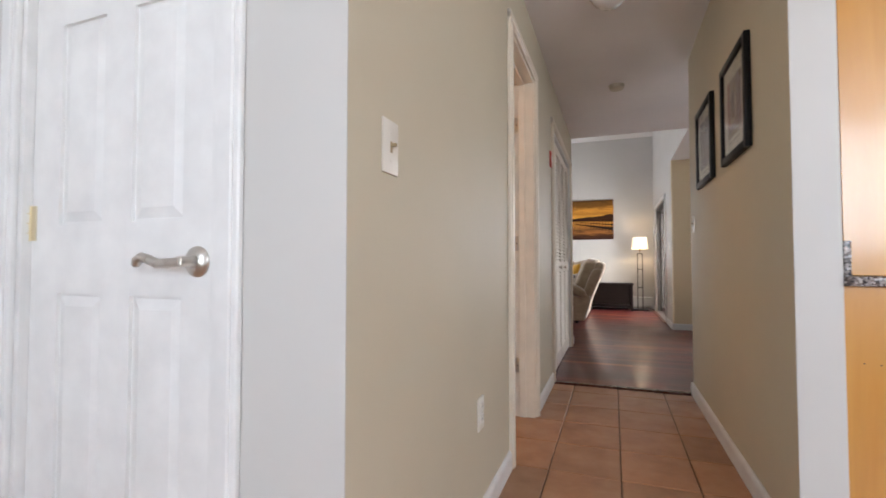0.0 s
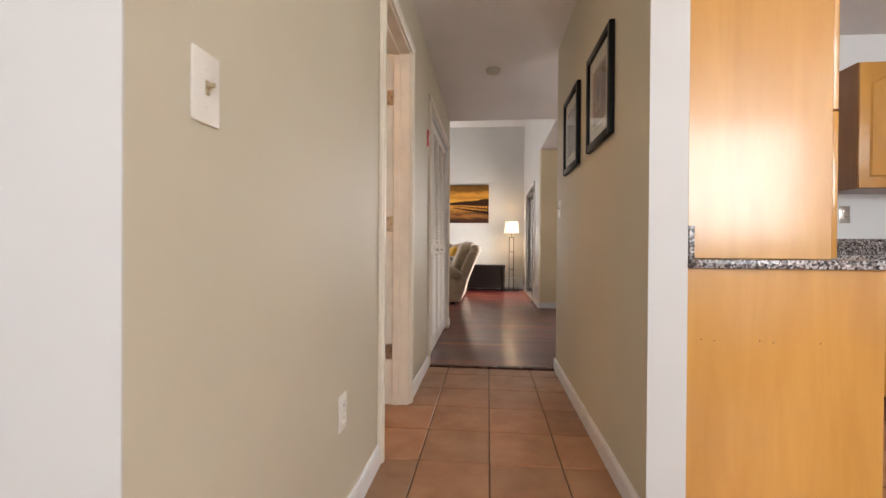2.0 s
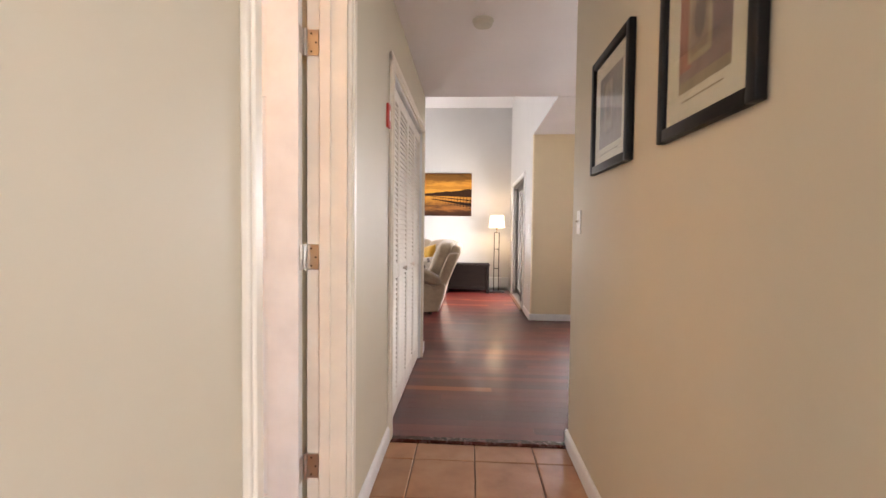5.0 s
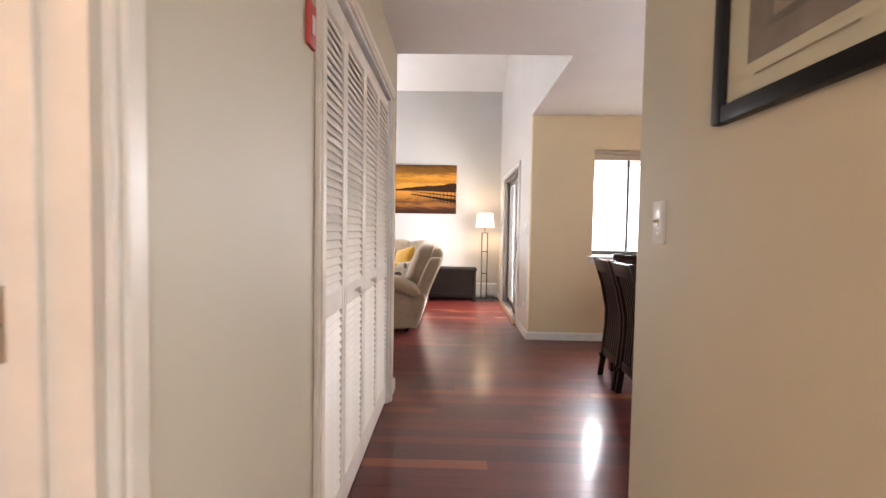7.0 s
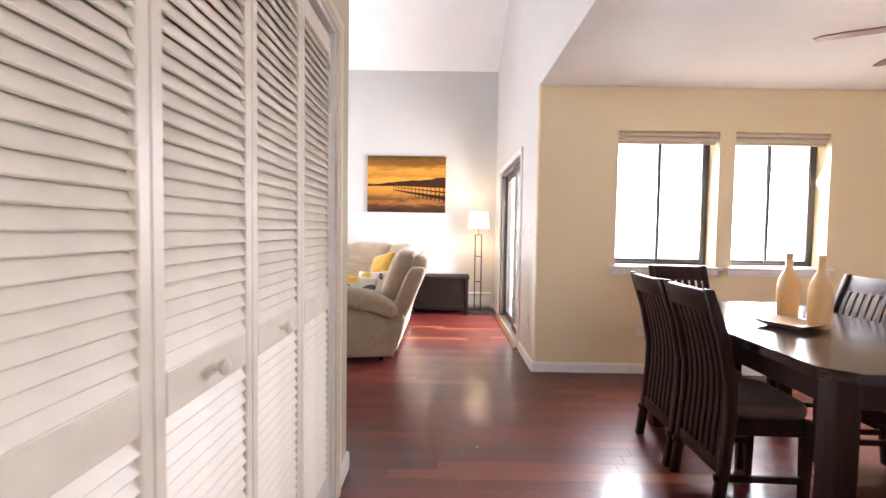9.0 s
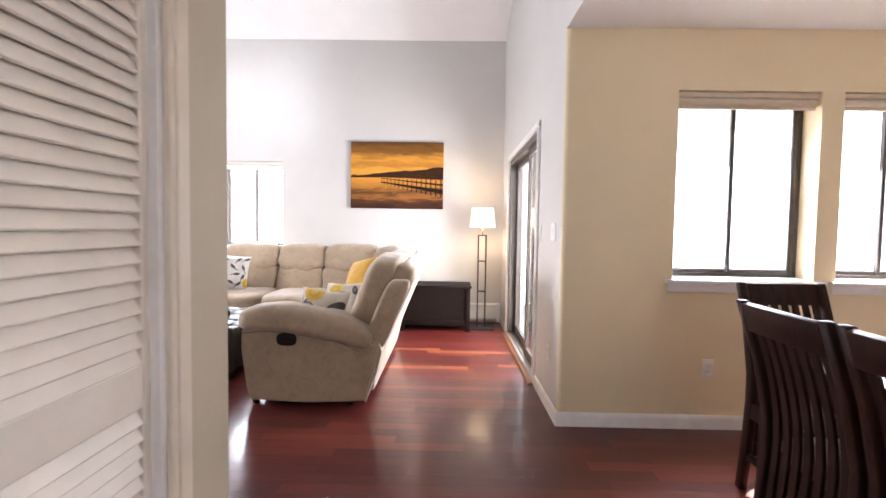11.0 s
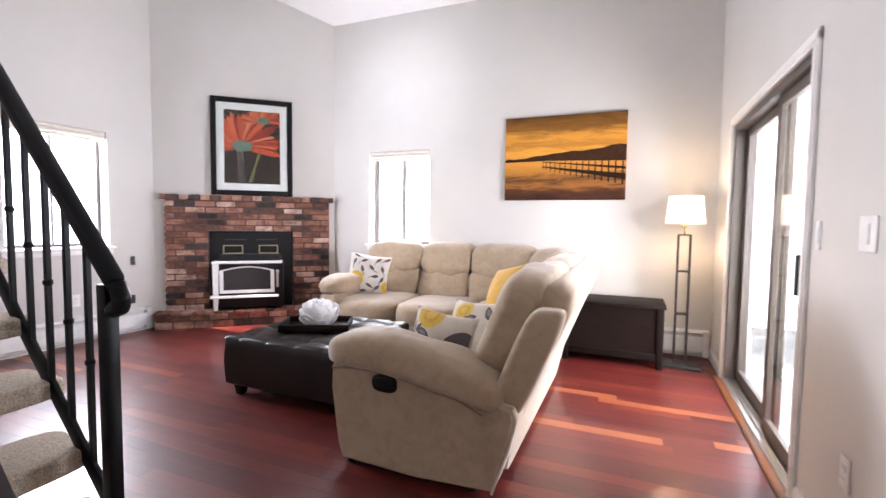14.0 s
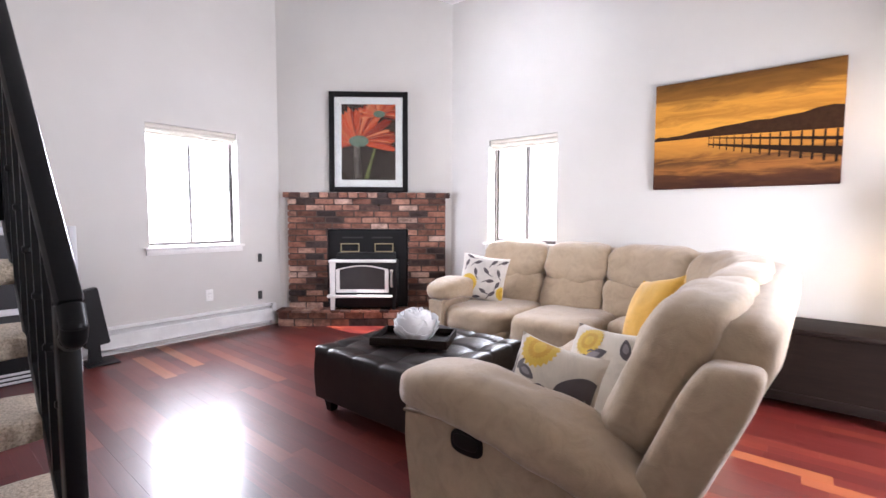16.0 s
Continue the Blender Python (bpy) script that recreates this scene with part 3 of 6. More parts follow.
def six_panel_door(name, m, w, h=2.0, mid=(1.03, 1.49), lever=None, hinge_mat=NICKEL, hinge_x=None, hinges=()):
    """A moulded six-panel door; local x across, y into the door from its face, z up."""
    top = tagged(new(name), "white painted six-panel interior door", "", "", "structure")
    top.matrix_world = m
    st, mu = 0.105 * w / 0.63, 0.10 * w / 0.63
    rows = [(0.22, 0.845), mid, (mid[1] + 0.10, h - 0.12)]
    cols = [(st, w / 2 - mu / 2), (w / 2 + mu / 2, w - st)]
    bm = B()
    xs = [0, st, w / 2 - mu / 2, w / 2 + mu / 2, w - st, w]
    box(bm, (0, 0.009, 0.012), (w, 0.026, h))
    for y in (0.0, 0.026):
        box(bm, (0, y, 0.012), (st, y + 0.009, h))
        box(bm, (w - st, y, 0.012), (w, y + 0.009, h))
        box(bm, (w / 2 - mu / 2, y, 0.012), (w / 2 + mu / 2, y + 0.009, h))
        zs = [0.012] + [z for r in rows for z in r] + [h]
        for c in cols:
            for a, b in zip(zs[::2], zs[1::2]):
                box(bm, (c[0], y, a), (c[1], y + 0.009, b))
    part("leaf", bm, DOOR, top)
    for c in cols:
        for r in rows:
            bm = B()
            for y, s in ((0.009, -1), (0.026, 1)):
                e = 0.024
                lo = [bm.verts.new((x, y, z)) for x, z in ((c[0] + 0.006, r[0] + 0.006), (c[1] - 0.006, r[0] + 0.006), (c[1] - 0.006, r[1] - 0.006), (c[0] + 0.006, r[1] - 0.006))]
                hi = [bm.verts.new((x, y + s * 0.0075, z)) for x, z in ((c[0] + 0.006 + e, r[0] + 0.006 + e), (c[1] - 0.006 - e, r[0] + 0.006 + e), (c[1] - 0.006 - e, r[1] - 0.006 - e), (c[0] + 0.006 + e, r[1] - 0.006 - e))]
                bm.faces.new(hi)
                for i in range(4):
                    bm.faces.new((lo[i], lo[(i + 1) % 4], hi[(i + 1) % 4], hi[i]))
            part("panel", bm, DOOR, top, smooth=0)
    if lever is not None:
        bm = B()
        x, z = lever, 0.922
        lathe(bm, [(0.033, 0), (0.033, 0.004), (0.027, 0.010), (0.014, 0.013), (0.011, 0.03), (0.011, 0.048)], seg=32)
        bmesh.ops.rotate(bm, verts=bm.verts[:], matrix=Matrix.Rotation(radians(90), 3, "X"))
        bmesh.ops.translate(bm, verts=bm.verts[:], vec=(x, 0.0, z))
        pts = [(x + 0.008, z), (x - 0.03, z - 0.003), (x - 0.06, z - 0.004), (x - 0.085, z + 0.004), (x - 0.105, z + 0.010), (x - 0.118, z + 0.004), (x - 0.122, z - 0.003)]
        for (a, b), (c, d) in zip(pts, pts[1:]):
            rod(bm, (a, -0.046, b), (c, -0.046, d), 0.0105, 0.0095, 14)
            bmesh.ops.create_icosphere(bm, subdivisions=2, radius=0.0098, matrix=Matrix.Translation((c, -0.046, d)))
        part("door_handle", bm, NICKEL, top, "satin nickel curved lever handle")
        bm = B()
        box(bm, (w - 0.003, 0.002, z - 0.03), (w + 0.006, 0.03, z + 0.03), 0.002, 1)
        part("strike_plate", bm, NICKEL, top)
    for z in hinges:
        bm = B()
        rod(bm, (hinge_x, -0.004, z - 0.045), (hinge_x, -0.004, z + 0.045), 0.0065)
        box(bm, (hinge_x - 0.03, -0.0035, z - 0.044), (hinge_x + 0.028, -0.0005, z + 0.044), 0.001, 1)
        for dz in (-0.025, 0, 0.025):
            box(bm, (hinge_x - 0.0072, -0.0115, z + dz - 0.0012), (hinge_x + 0.0072, -0.003, z + dz + 0.0012))
        part("hinge", bm, hinge_mat, top)
    return top


six_panel_door("door_1", pose(-1.285, 1.59, 0), 0.625, 2.012, mid=(1.014, 1.515), lever=0.568, hinge_mat=BRASS, hinge_x=-0.008, hinges=(0.25, 1.02, 1.78))
bath_door = six_panel_door("door_2", pose(-1.127, 3.571, 0), 0.64, 2.012, mid=(1.03, 1.575))
for z in (0.306, 1.04, 1.767):
    bm = B()
    rod(bm, (0.648, 0.040, z - 0.045), (0.648, 0.040, z + 0.045), 0.0065)
    box(bm, (0.640, 0.006, z - 0.044), (0.6425, 0.042, z + 0.044), 0.001, 1)
    box(bm, (0.652, 0.0455, z - 0.044), (0.694, 0.048, z + 0.044), 0.001, 1)
    for dz in (-0.027, -0.009, 0.009, 0.027):
        rod(bm, (0.648, 0.040, z + dz - 0.001), (0.648, 0.040, z + dz + 0.001), 0.0072)
    hinge = part("hinge", bm, NICKEL, bath_door)
    for x, dz in ((0.668, 0.03), (0.684, 0.0), (0.668, -0.03)):
        bm = B()
        rod(bm, (x, 0.0444, z + dz), (x, 0.0457, z + dz), 0.0035, seg=8)
        part("screw", bm, DARK_SLOT, hinge)


def bifold():
    """Two pairs of louvered closet panels in the hallway opening."""
    w, h, t = 0.3895, 1.965, 0.028
    ang = radians(-28)
    bm = B()
    box(bm, (-0.004, -w / 2 + 0.031, -0.0205), (0.004, w / 2 - 0.031, 0.0205), 0.0015, 1)
    bmesh.ops.rotate(bm, verts=bm.verts[:], matrix=Matrix.Rotation(ang, 3, "Y"))
    slat = mesh_of("slat", bm, LOUVER)
    for pair in range(2):
        top = thing("bifold_door", "pair of ivory painted louvered closet doors, closed", "closet door", pose(0, 0, 0), "louvered closet doors")
        for k in range(2):
            i = pair * 2 + k
            y0 = 4.524 + i * (w + 0.0015)
            bm = B()
            x0, x1 = XL - 0.045, XL - 0.045 + t
            st = 0.034
            for lo, hi in (((x0, y0, 0.012), (x1, y0 + st, h)), ((x0, y0 + w - st, 0.012), (x1, y0 + w, h)), ((x0, y0 + st, 0.012), (x1, y0 + w - st, 0.14)), ((x0, y0 + st, 0.842), (x1, y0 + w - st, 0.926)), ((x0, y0 + st, h - 0.07), (x1, y0 + w - st, h))):
                box(bm, lo, hi, 0.003, 1)
            leaf = part("panel", bm, LOUVER, top)
            for z0, z1 in ((0.14, 0.842), (0.926, h - 0.07)):
                n = round((z1 - z0) / 0.031)
                for j in range(n):
                    ob = new("slat", slat)
                    ob.location = ((x0 + x1) / 2, y0 + w / 2, z0 + (j + 0.5) * (z1 - z0) / n)
                    ob.parent = leaf
            if k == 1 - pair:
                bm = B()
                y = y0 + w / 2
                lathe(bm, [(0.009, 0), (0.008, 0.012), (0.016, 0.02), (0.0175, 0.028), (0.012, 0.034), (0.004, 0.036)], seg=20)
                bmesh.ops.rotate(bm, verts=bm.verts[:], matrix=Matrix.Rotation(radians(90), 3, "Y"))
                bmesh.ops.translate(bm, verts=bm.verts[:], vec=(x1, y, 0.885))
                part("knob", bm, LOUVER, leaf, "small round painted knob")


bifold()


TOGGLE = gloss("tan_plastic", (0.42, 0.33, 0.19), 0.35)


# ---- wall plates, detectors ----
def plate(name, label, category, m, w=0.07, h=0.115, kind="toggle", mat=None):
    """A switch or socket plate; local x across, y out of the wall."""
    top = thing(name, label, category, m)
    bm = B()
    box(bm, (-w / 2, 0, -h / 2), (w / 2, 0.006, h / 2), 0.0028, 2)
    part("plate", bm, mat or PLASTIC, top)
    if kind == "outlet":
        for z in (-0.02, 0.02):
            bm = B()
            box(bm, (-0.016, 0.0055, z - 0.014), (0.016, 0.0085, z + 0.014), 0.004)
            s = part("socket", bm, mat or PLASTIC, top)
            bm = B()
            for x in (-0.006, 0.006):
                box(bm, (x - 0.001, 0.008, z - 0.002), (x + 0.001, 0.0088, z + 0.007))
            part("slot", bm, DARK_SLOT, s, smooth=0)
    elif kind == "rocker":
        bm = B()
        box(bm, (-0.017, 0.005, -0.033), (0.017, 0.010, 0.033), 0.003)
        part("rocker", bm, mat or PLASTIC, top)
    else:
        bm = B()
        box(bm, (-0.005, 0.005, -0.012), (0.005, 0.0075, 0.012), 0.001, 1)
        box(bm, (-0.004, 0.006, 0.0), (0.004, 0.019, 0.008), 0.002)
        part("toggle", bm, TOGGLE, top, "tan toggle lever")
        for z in (-0.03, 0.03):
            bm = B()
            rod(bm, (0, 0.005, z), (0, 0.0072, z), 0.003)
            part("screw", bm, mat or PLASTIC, top)
    return top


# faces: rz=-90 looks to +x, rz=90 to -x, rz=180 to -y
plate("light_switch", "ivory toggle light switch on the hallway wall", "light switch", pose(XL, 1.73, 1.165, rz=-90))
plate("wall_outlet", "ivory wall outlet low on the hallway wall", "outlet", pose(XL, 2.43, 0.393, rz=-90), kind="outlet")
plate("light_switch", "ivory toggle light switch at the hallway end", "light switch", pose(XR, 4.345, 1.185, rz=90))
plate("light_switch", "white double switch plate beside the sliding door", "light switch", pose(XS, 8.16, 1.175, rz=90), 0.115, 0.115, "rocker", WHITE_PLASTIC)
plate("light_switch", "narrow white switch beside the door casing", "light switch", pose(XS, 8.57, 1.16, rz=90), 0.045, 0.115, "rocker", WHITE_PLASTIC)
plate("wall_outlet", "white wall outlet near the sliding door", "outlet", pose(XS, 8.21, 0.375, rz=90), kind="outlet", mat=WHITE_PLASTIC)
plate("wall_outlet", "ivory wall outlet under the dining window", "outlet", pose(1.771, YD, 0.368, rz=180), kind="outlet")
plate("wall_outlet", "white wall outlet above the baseboard heater", "outlet", pose(XW, 8.937, 0.41, rz=-90), kind="outlet", mat=WHITE_PLASTIC)
plate("wall_plate", "small dark cable plate on grey wall", "wall plate", pose(XW, 9.476, 0.75, rz=-90), 0.045, 0.09, "rocker", DARK_SLOT)
plate("wall_plate", "small dark cable plate near the floor", "wall plate", pose(XW, 9.470, 0.345, rz=-90), 0.045, 0.09, "rocker", DARK_SLOT)
plate("wall_outlet", "grey metal outlet above the kitchen counter", "outlet", pose(2.53, 4.40, 1.15, rz=180), kind="outlet", mat=NICKEL)

bm = B()
box(bm, (XL, 4.365, 1.655), (XL + 0.013, 4.425, 1.775), 0.003)
ob = thing("alarm_box", "small red wall-mounted alarm box by the closet", "alarm", None, "", bm, RED_PLASTIC)
bm = B()
box(bm, (XL + 0.013, 4.385, 1.69), (XL + 0.016, 4.405, 1.74), 0.001, 1)
part("button", bm, PLASTIC, ob)

DETECTOR = gloss("yellowed_plastic", (0.58, 0.53, 0.44), 0.4)
top = thing("smoke_detector", "round yellowed white smoke detector on the hallway ceiling", "smoke detector", pose(0.147, 4.80, LOW))
bm = B()
lathe(bm, [(0.062, -0.008), (0.062, 0.0)], seg=32)
part("base", bm, DETECTOR, top)
bm = B()
lathe(bm, [(0.03, -0.036), (0.05, -0.033), (0.056, -0.026), (0.057, -0.009)], seg=32)
part("cover", bm, DETECTOR, top)
top = thing("ceiling_light", "round flush ceiling light with a nickel rim, off", "ceiling light", pose(0.10, 3.42, LOW))
bm = B()
lathe(bm, [(0.10, -0.02), (0.105, -0.012), (0.105, 0.0)], seg=32)
part("rim", bm, NICKEL, top)
bm = B()
lathe(bm, [(0.01, -0.085), (0.05, -0.075), (0.08, -0.05), (0.094, -0.02)], seg=32)
part("diffuser", bm, gloss("opal_glass", (0.75, 0.72, 0.66), 0.25), top)


# ---- framed prints ----
BLACK_FRAME = gloss("black_frame_lacquer", (0.007, 0.006, 0.006), 0.4, 0.05, 0.2)
MATBOARD = gloss("cream_matboard", (0.74, 0.66, 0.50), 0.85)
WHITE_MAT = gloss("white_matboard", (0.80, 0.79, 0.76), 0.85)


def picture(name, label, m, w, h, frame_w, mat_w, mat, art, lean=0.0):
    """A glazed frame; local x across, y out of the wall, z up from its bottom edge."""
    top = thing(name, label, "picture", m)
    for lo, hi in (((0, 0.002, 0), (frame_w, 0.026, h)), ((w - frame_w, 0.002, 0), (w, 0.026, h)), ((frame_w, 0.002, 0), (w - frame_w, 0.026, frame_w)), ((frame_w, 0.002, h - frame_w), (w - frame_w, 0.026, h))):
        bm = B()
        box(bm, lo, hi, 0.004, 2)
        part("frame_rail", bm, BLACK_FRAME, top)
    bm = B()
    box(bm, (frame_w - 0.004, 0.004, frame_w - 0.004), (w - frame_w + 0.004, 0.012, h - frame_w + 0.004))
    part("mat_board", bm, mat, top, smooth=0)
    art(top, frame_w + mat_w, w - frame_w - mat_w, frame_w + mat_w, h - frame_w - mat_w, 0.0125)
    bm = B()
    box(bm, (frame_w - 0.003, 0.0175, frame_w - 0.003), (w - frame_w + 0.003, 0.019, h - frame_w + 0.003))
    g = part("glazing", bm, GLASS, top, smooth=0)
    g.visible_shadow = False
    return top


def flat(x0, x1, z0, z1, y):
    bm = B()
    box(bm, (x0, y, z0), (x1, y + 0.0006, z1))
    return bm


def wash(name, c):
    m = Mat(name, c, 0.8, Specular_IOR_Level=0.12)
    m.color(m.ramp(m.noise(22, 5, 0.7), [(0.25, dim(c, 0.65)), (0.75, dim(c, 1.25))]))
    return m.m


def abstract(tones):
    def art(top, x0, x1, z0, z1, y):
        X, Z = x1 - x0, z1 - z0
        for k, (a, b, c, d, tone, *oval) in enumerate(tones):
            if oval:
                bm = B()
                prism(bm, [(x0 + X * ((a + b) / 2 + (b - a) / 2 * math.cos(t)), z0 + Z * ((c + d) / 2 + (d - c) / 2 * math.sin(t))) for t in [math.pi * i / 12 for i in range(24)]], "y", y + 0.0003 * k, y + 0.0003 * k + 0.0006)
            else:
                bm = flat(x0 + a * X, x0 + b * X, z0 + c * Z, z0 + d * Z, y + 0.0003 * k)
            part("print_block", bm, wash("print_tone", tone), top, smooth=0)
    return art


picture("framed_print", "black framed abstract print in reds and tans", pose(XR, 2.945, 1.380, rz=90), 0.44, 0.462, 0.034, 0.07, MATBOARD,
        abstract([(0, 1, 0, 1, (0.30, 0.20, 0.17)), (0, 1, 0, 0.10, (0.38, 0.29, 0.18)), (0.74, 1, 0.2, 1, (0.42, 0.17, 0.11)), (0, 0.30, 0.3, 0.9, (0.26, 0.17, 0.15)), (0.34, 0.80, 0.24, 1, (0.46, 0.36, 0.22)), (0.40, 0.74, 0.30, 1, (0.36, 0.26, 0.18)), (0.46, 0.68, 0.42, 0.80, (0.17, 0.13, 0.11), 1), (0, 0.34, 0.62, 0.66, (0.20, 0.15, 0.13)), (0.1, 0.9, -0.10, -0.085, (0.34, 0.27, 0.17))]))
picture("framed_print", "black framed abstract print in greys and mauves", pose(XR, 3.625, 1.378, rz=90), 0.455, 0.466, 0.034, 0.06, MATBOARD,
        abstract([(0, 1, 0, 1, (0.30, 0.235, 0.20)), (0.55, 1, 0.42, 1, (0.20, 0.185, 0.165)), (0, 0.36, 0.55, 0.95, (0.22, 0.20, 0.175)), (0, 0.36, 0.62, 0.66, (0.30, 0.26, 0.21)), (0, 0.36, 0.76, 0.80, (0.30, 0.26, 0.21)), (0.34, 0.80, 0.16, 0.92, (0.22, 0.17, 0.15)), (0.39, 0.75, 0.21, 0.87, (0.38, 0.30, 0.23)), (0.46, 0.68, 0.36, 0.76, (0.27, 0.19, 0.16), 1), (0.52, 0.63, 0.44, 0.66, (0.16, 0.12, 0.11), 1), (0.1, 0.9, -0.10, -0.085, (0.34, 0.27, 0.17))]))


# ---- living room: fireplace ----
def brick_mat():
    m = Mat("used_brick", (0.3, 0.13, 0.09), 0.85)
    info = m.node("ShaderNodeObjectInfo")
    c = m.ramp(info.outputs["Random"], [(0.0, (0.040, 0.030, 0.028)), (0.09, (0.085, 0.052, 0.044)), (0.2, (0.20, 0.088, 0.058)), (0.5, (0.33, 0.145, 0.095)), (0.75, (0.48, 0.26, 0.185)), (1.0, (0.64, 0.46, 0.37))])
    spots = m.ramp(m.noise(11, 6, 0.75, world=True), [(0.36, (0.28, 0.25, 0.25)), (0.55, (1, 1, 1)), (0.75, (1.25, 1.2, 1.15))])
    soot = m.ramp(m.noise(3.4, 4, 0.7, (0.6, 0.6, 1.6), world=True), [(0.38, (0.30, 0.27, 0.27)), (0.54, (1, 1, 1)), (0.8, (1.12, 1.1, 1.08))])
    m.color(m.mix(m.mix(c, spots, 0.7, "MULTIPLY"), soot, 0.8, "MULTIPLY"))
    m.bump(m.noise(70, 5, 0.7, world=True), 0.5, 0.004)
    return m.m


BRICK = brick_mat()
MORTAR = gloss("dark_mortar", (0.085, 0.058, 0.050), 0.95)
STEEL = gloss("black_steel", (0.010, 0.010, 0.011), 0.45, 0.0, 0.3)
ENAMEL = gloss("white_enamel_trim", (0.88, 0.87, 0.85), 0.25)

fire = tagged(new("fireplace"), "corner fireplace of reclaimed red brick with a corbelled mantel", "fireplace")
fire.matrix_world = DIAG
F0, F1, FZ = 0.535, 1.435, 1.062
bm = B()
for lo, hi in (((0.115, -0.042, 0.0), (F0, 0, 1.45)), ((F1, -0.042, 0.0), (1.855, 0, 1.45)), ((F0, -0.042, FZ), (F1, 0, 1.45)), ((0.085, -0.082, 1.405), (1.895, 0, 1.46)), ((0.04, -0.20, 0), (1.895, 0, 0.165))):
    box(bm, lo, hi)
part("mortar", bm, MORTAR, fire, smooth=0)
rb = random.Random(3)
variants = []
for v in range(7):
    bm = B()
    box(bm, (-0.5, -0.5, -0.5), (0.5, 0.5, 0.5))
    bmesh.ops.subdivide_edges(bm, edges=bm.edges[:], cuts=1, use_grid_fill=True)
    for q in bm.verts:
        k = sum(abs(c) > 0.45 for c in q.co)
        for ax, s in ((0, 0.035), (1, 0.06), (2, 0.10)):
            q.co[ax] *= 1 - (0.03 if k == 3 else 0) + rb.uniform(-s, s) * 0.6
    variants.append(mesh_of("brick", bm, BRICK, 50))


def brick(x0, x1, y0, y1, z0, z1):
    ob = new("brick", variants[rb.randrange(7)])
    ob.parent = fire
    ob.location = ((x0 + x1) / 2, (y0 + y1) / 2 + rb.uniform(-0.003, 0.003), (z0 + z1) / 2)
    ob.scale = (x1 - x0, y1 - y0, z1 - z0)
    ob.rotation_euler = (0, rb.uniform(-0.012, 0.012), rb.uniform(-0.012, 0.012))


def course(z0, z1, a, b, y0, y1, off, pitch=0.208, j=0.015, skip=None):
    x = a - off
    while x < b - 0.01:
        step = pitch * rb.uniform(0.93, 1.07)
        p, q = max(a, x), min(b, x + step - j)
        x += step
        if q - p < 0.03:
            continue
        for p, q in ([(p, q)] if not skip else [(p, min(q, skip[0])), (max(p, skip[1]), q)]):
            if q - p > 0.025:
                brick(p, q, y0, y1, z0, z1)


rows = 18
pitch = (1.405 - 0.178) / rows
for k in range(rows):
    z = 0.178 + k * pitch
    course(z, z + pitch - 0.014, 0.105, 1.855, -0.056, -0.02, 0.104 if k % 2 else 0.0, skip=(F0 + rb.uniform(-.004, .004), F1 + rb.uniform(-.004, .004)) if z < FZ - 0.02 else None)
course(1.407, 1.462, 0.075, 1.90, -0.112, -0.02, 0.03, pitch=0.108)
for k in range(2):
    z = 0.004 + k * 0.083
    course(z, z + 0.072, 0.03, 1.90, -0.215, -0.12, 0.104 if k else 0.03)
course(0.152, 0.180, 0.02, 1.90, -0.232, -0.03, 0.05, pitch=0.105, j=0.010)

stove = tagged(new("wood_stove"), "black steel wood-stove insert with white enamel trim and glass door", "wood stove")
stove.matrix_world = DIAG
bm = B()
box(bm, (F0 + 0.004, -0.02, 0.18), (F1 - 0.004, -0.002, FZ - 0.004), 0.003, 1)
part("surround", bm, STEEL, stove)
bm = B()
box(bm, (0.62, -0.185, 0.20), (1.33, -0.02, 0.72), 0.008)
box(bm, (0.66, -0.14, 0.72), (1.30, -0.02, 0.80), 0.01)
part("body", bm, STEEL, stove)
for x in (0.68, 1.06):
    bm = B()
    for lo, hi in (((x, -0.032, 0.80), (x + 0.21, -0.02, 0.812)), ((x, -0.032, 0.888), (x + 0.21, -0.02, 0.90)), ((x, -0.032, 0.812), (x + 0.012, -0.02, 0.888)), ((x + 0.198, -0.032, 0.812), (x + 0.21, -0.02, 0.888))):
        box(bm, lo, hi, 0.002, 1)
    part("vent_frame", bm, gloss("aged_brass", (0.36, 0.30, 0.17), 0.4), stove, "thin aged brass vent frame")
for x in (0.70, 1.03):
    bm = B()
    box(bm, (x, -0.024, 0.955), (x + 0.23, -0.019, 0.972), 0.002, 1)
    part("vent_slot", bm, DARK_SLOT, stove)
bm = B()
box(bm, (0.585, -0.235, 0.700), (1.315, -0.05, 0.728), 0.008)
part("top_shelf", bm, ENAMEL, stove, "white enamel top shelf")
bm = B()
pts = []
for i in range(13):
    a = i / 12
    pts.append((0.66 + a * 0.57, 0.625 + 0.045 * math.sin(math.pi * a)))
outer = [(0.66, 0.37)] + pts + [(1.23, 0.37)]
inner = [(0.66 + 0.04 + (x - 0.66) / 0.57 * 0.49, 0.37 + 0.035 + (z - 0.37) * (0.215 / 0.255)) for x, z in outer]
vo = [[bm.verts.new((x, y, z)) for x, z in outer] for y in (-0.208, -0.186)]
vi = [[bm.verts.new((x, y, z)) for x, z in inner] for y in (-0.208, -0.186)]
k = len(outer)
for i in range(k):
    j = (i + 1) % k
    bm.faces.new((vo[0][i], vo[0][j], vi[0][j], vi[0][i]))
    bm.faces.new((vo[0][i], vo[1][i], vo[1][j], vo[0][j]))
    bm.faces.new((vi[0][i], vi[0][j], vi[1][j], vi[1][i]))
door = part("stove_door", bm, ENAMEL, stove, "arched white enamel stove door")
bm = B()
prism(bm, inner, "y", -0.195, -0.19)
part("door_glass", bm, gloss("smoked_glass", (0.055, 0.05, 0.05), 0.08), door, "dark smoked door glass")
bm = B()
rod(bm, (1.265, -0.215, 0.43), (1.265, -0.215, 0.60), 0.012)
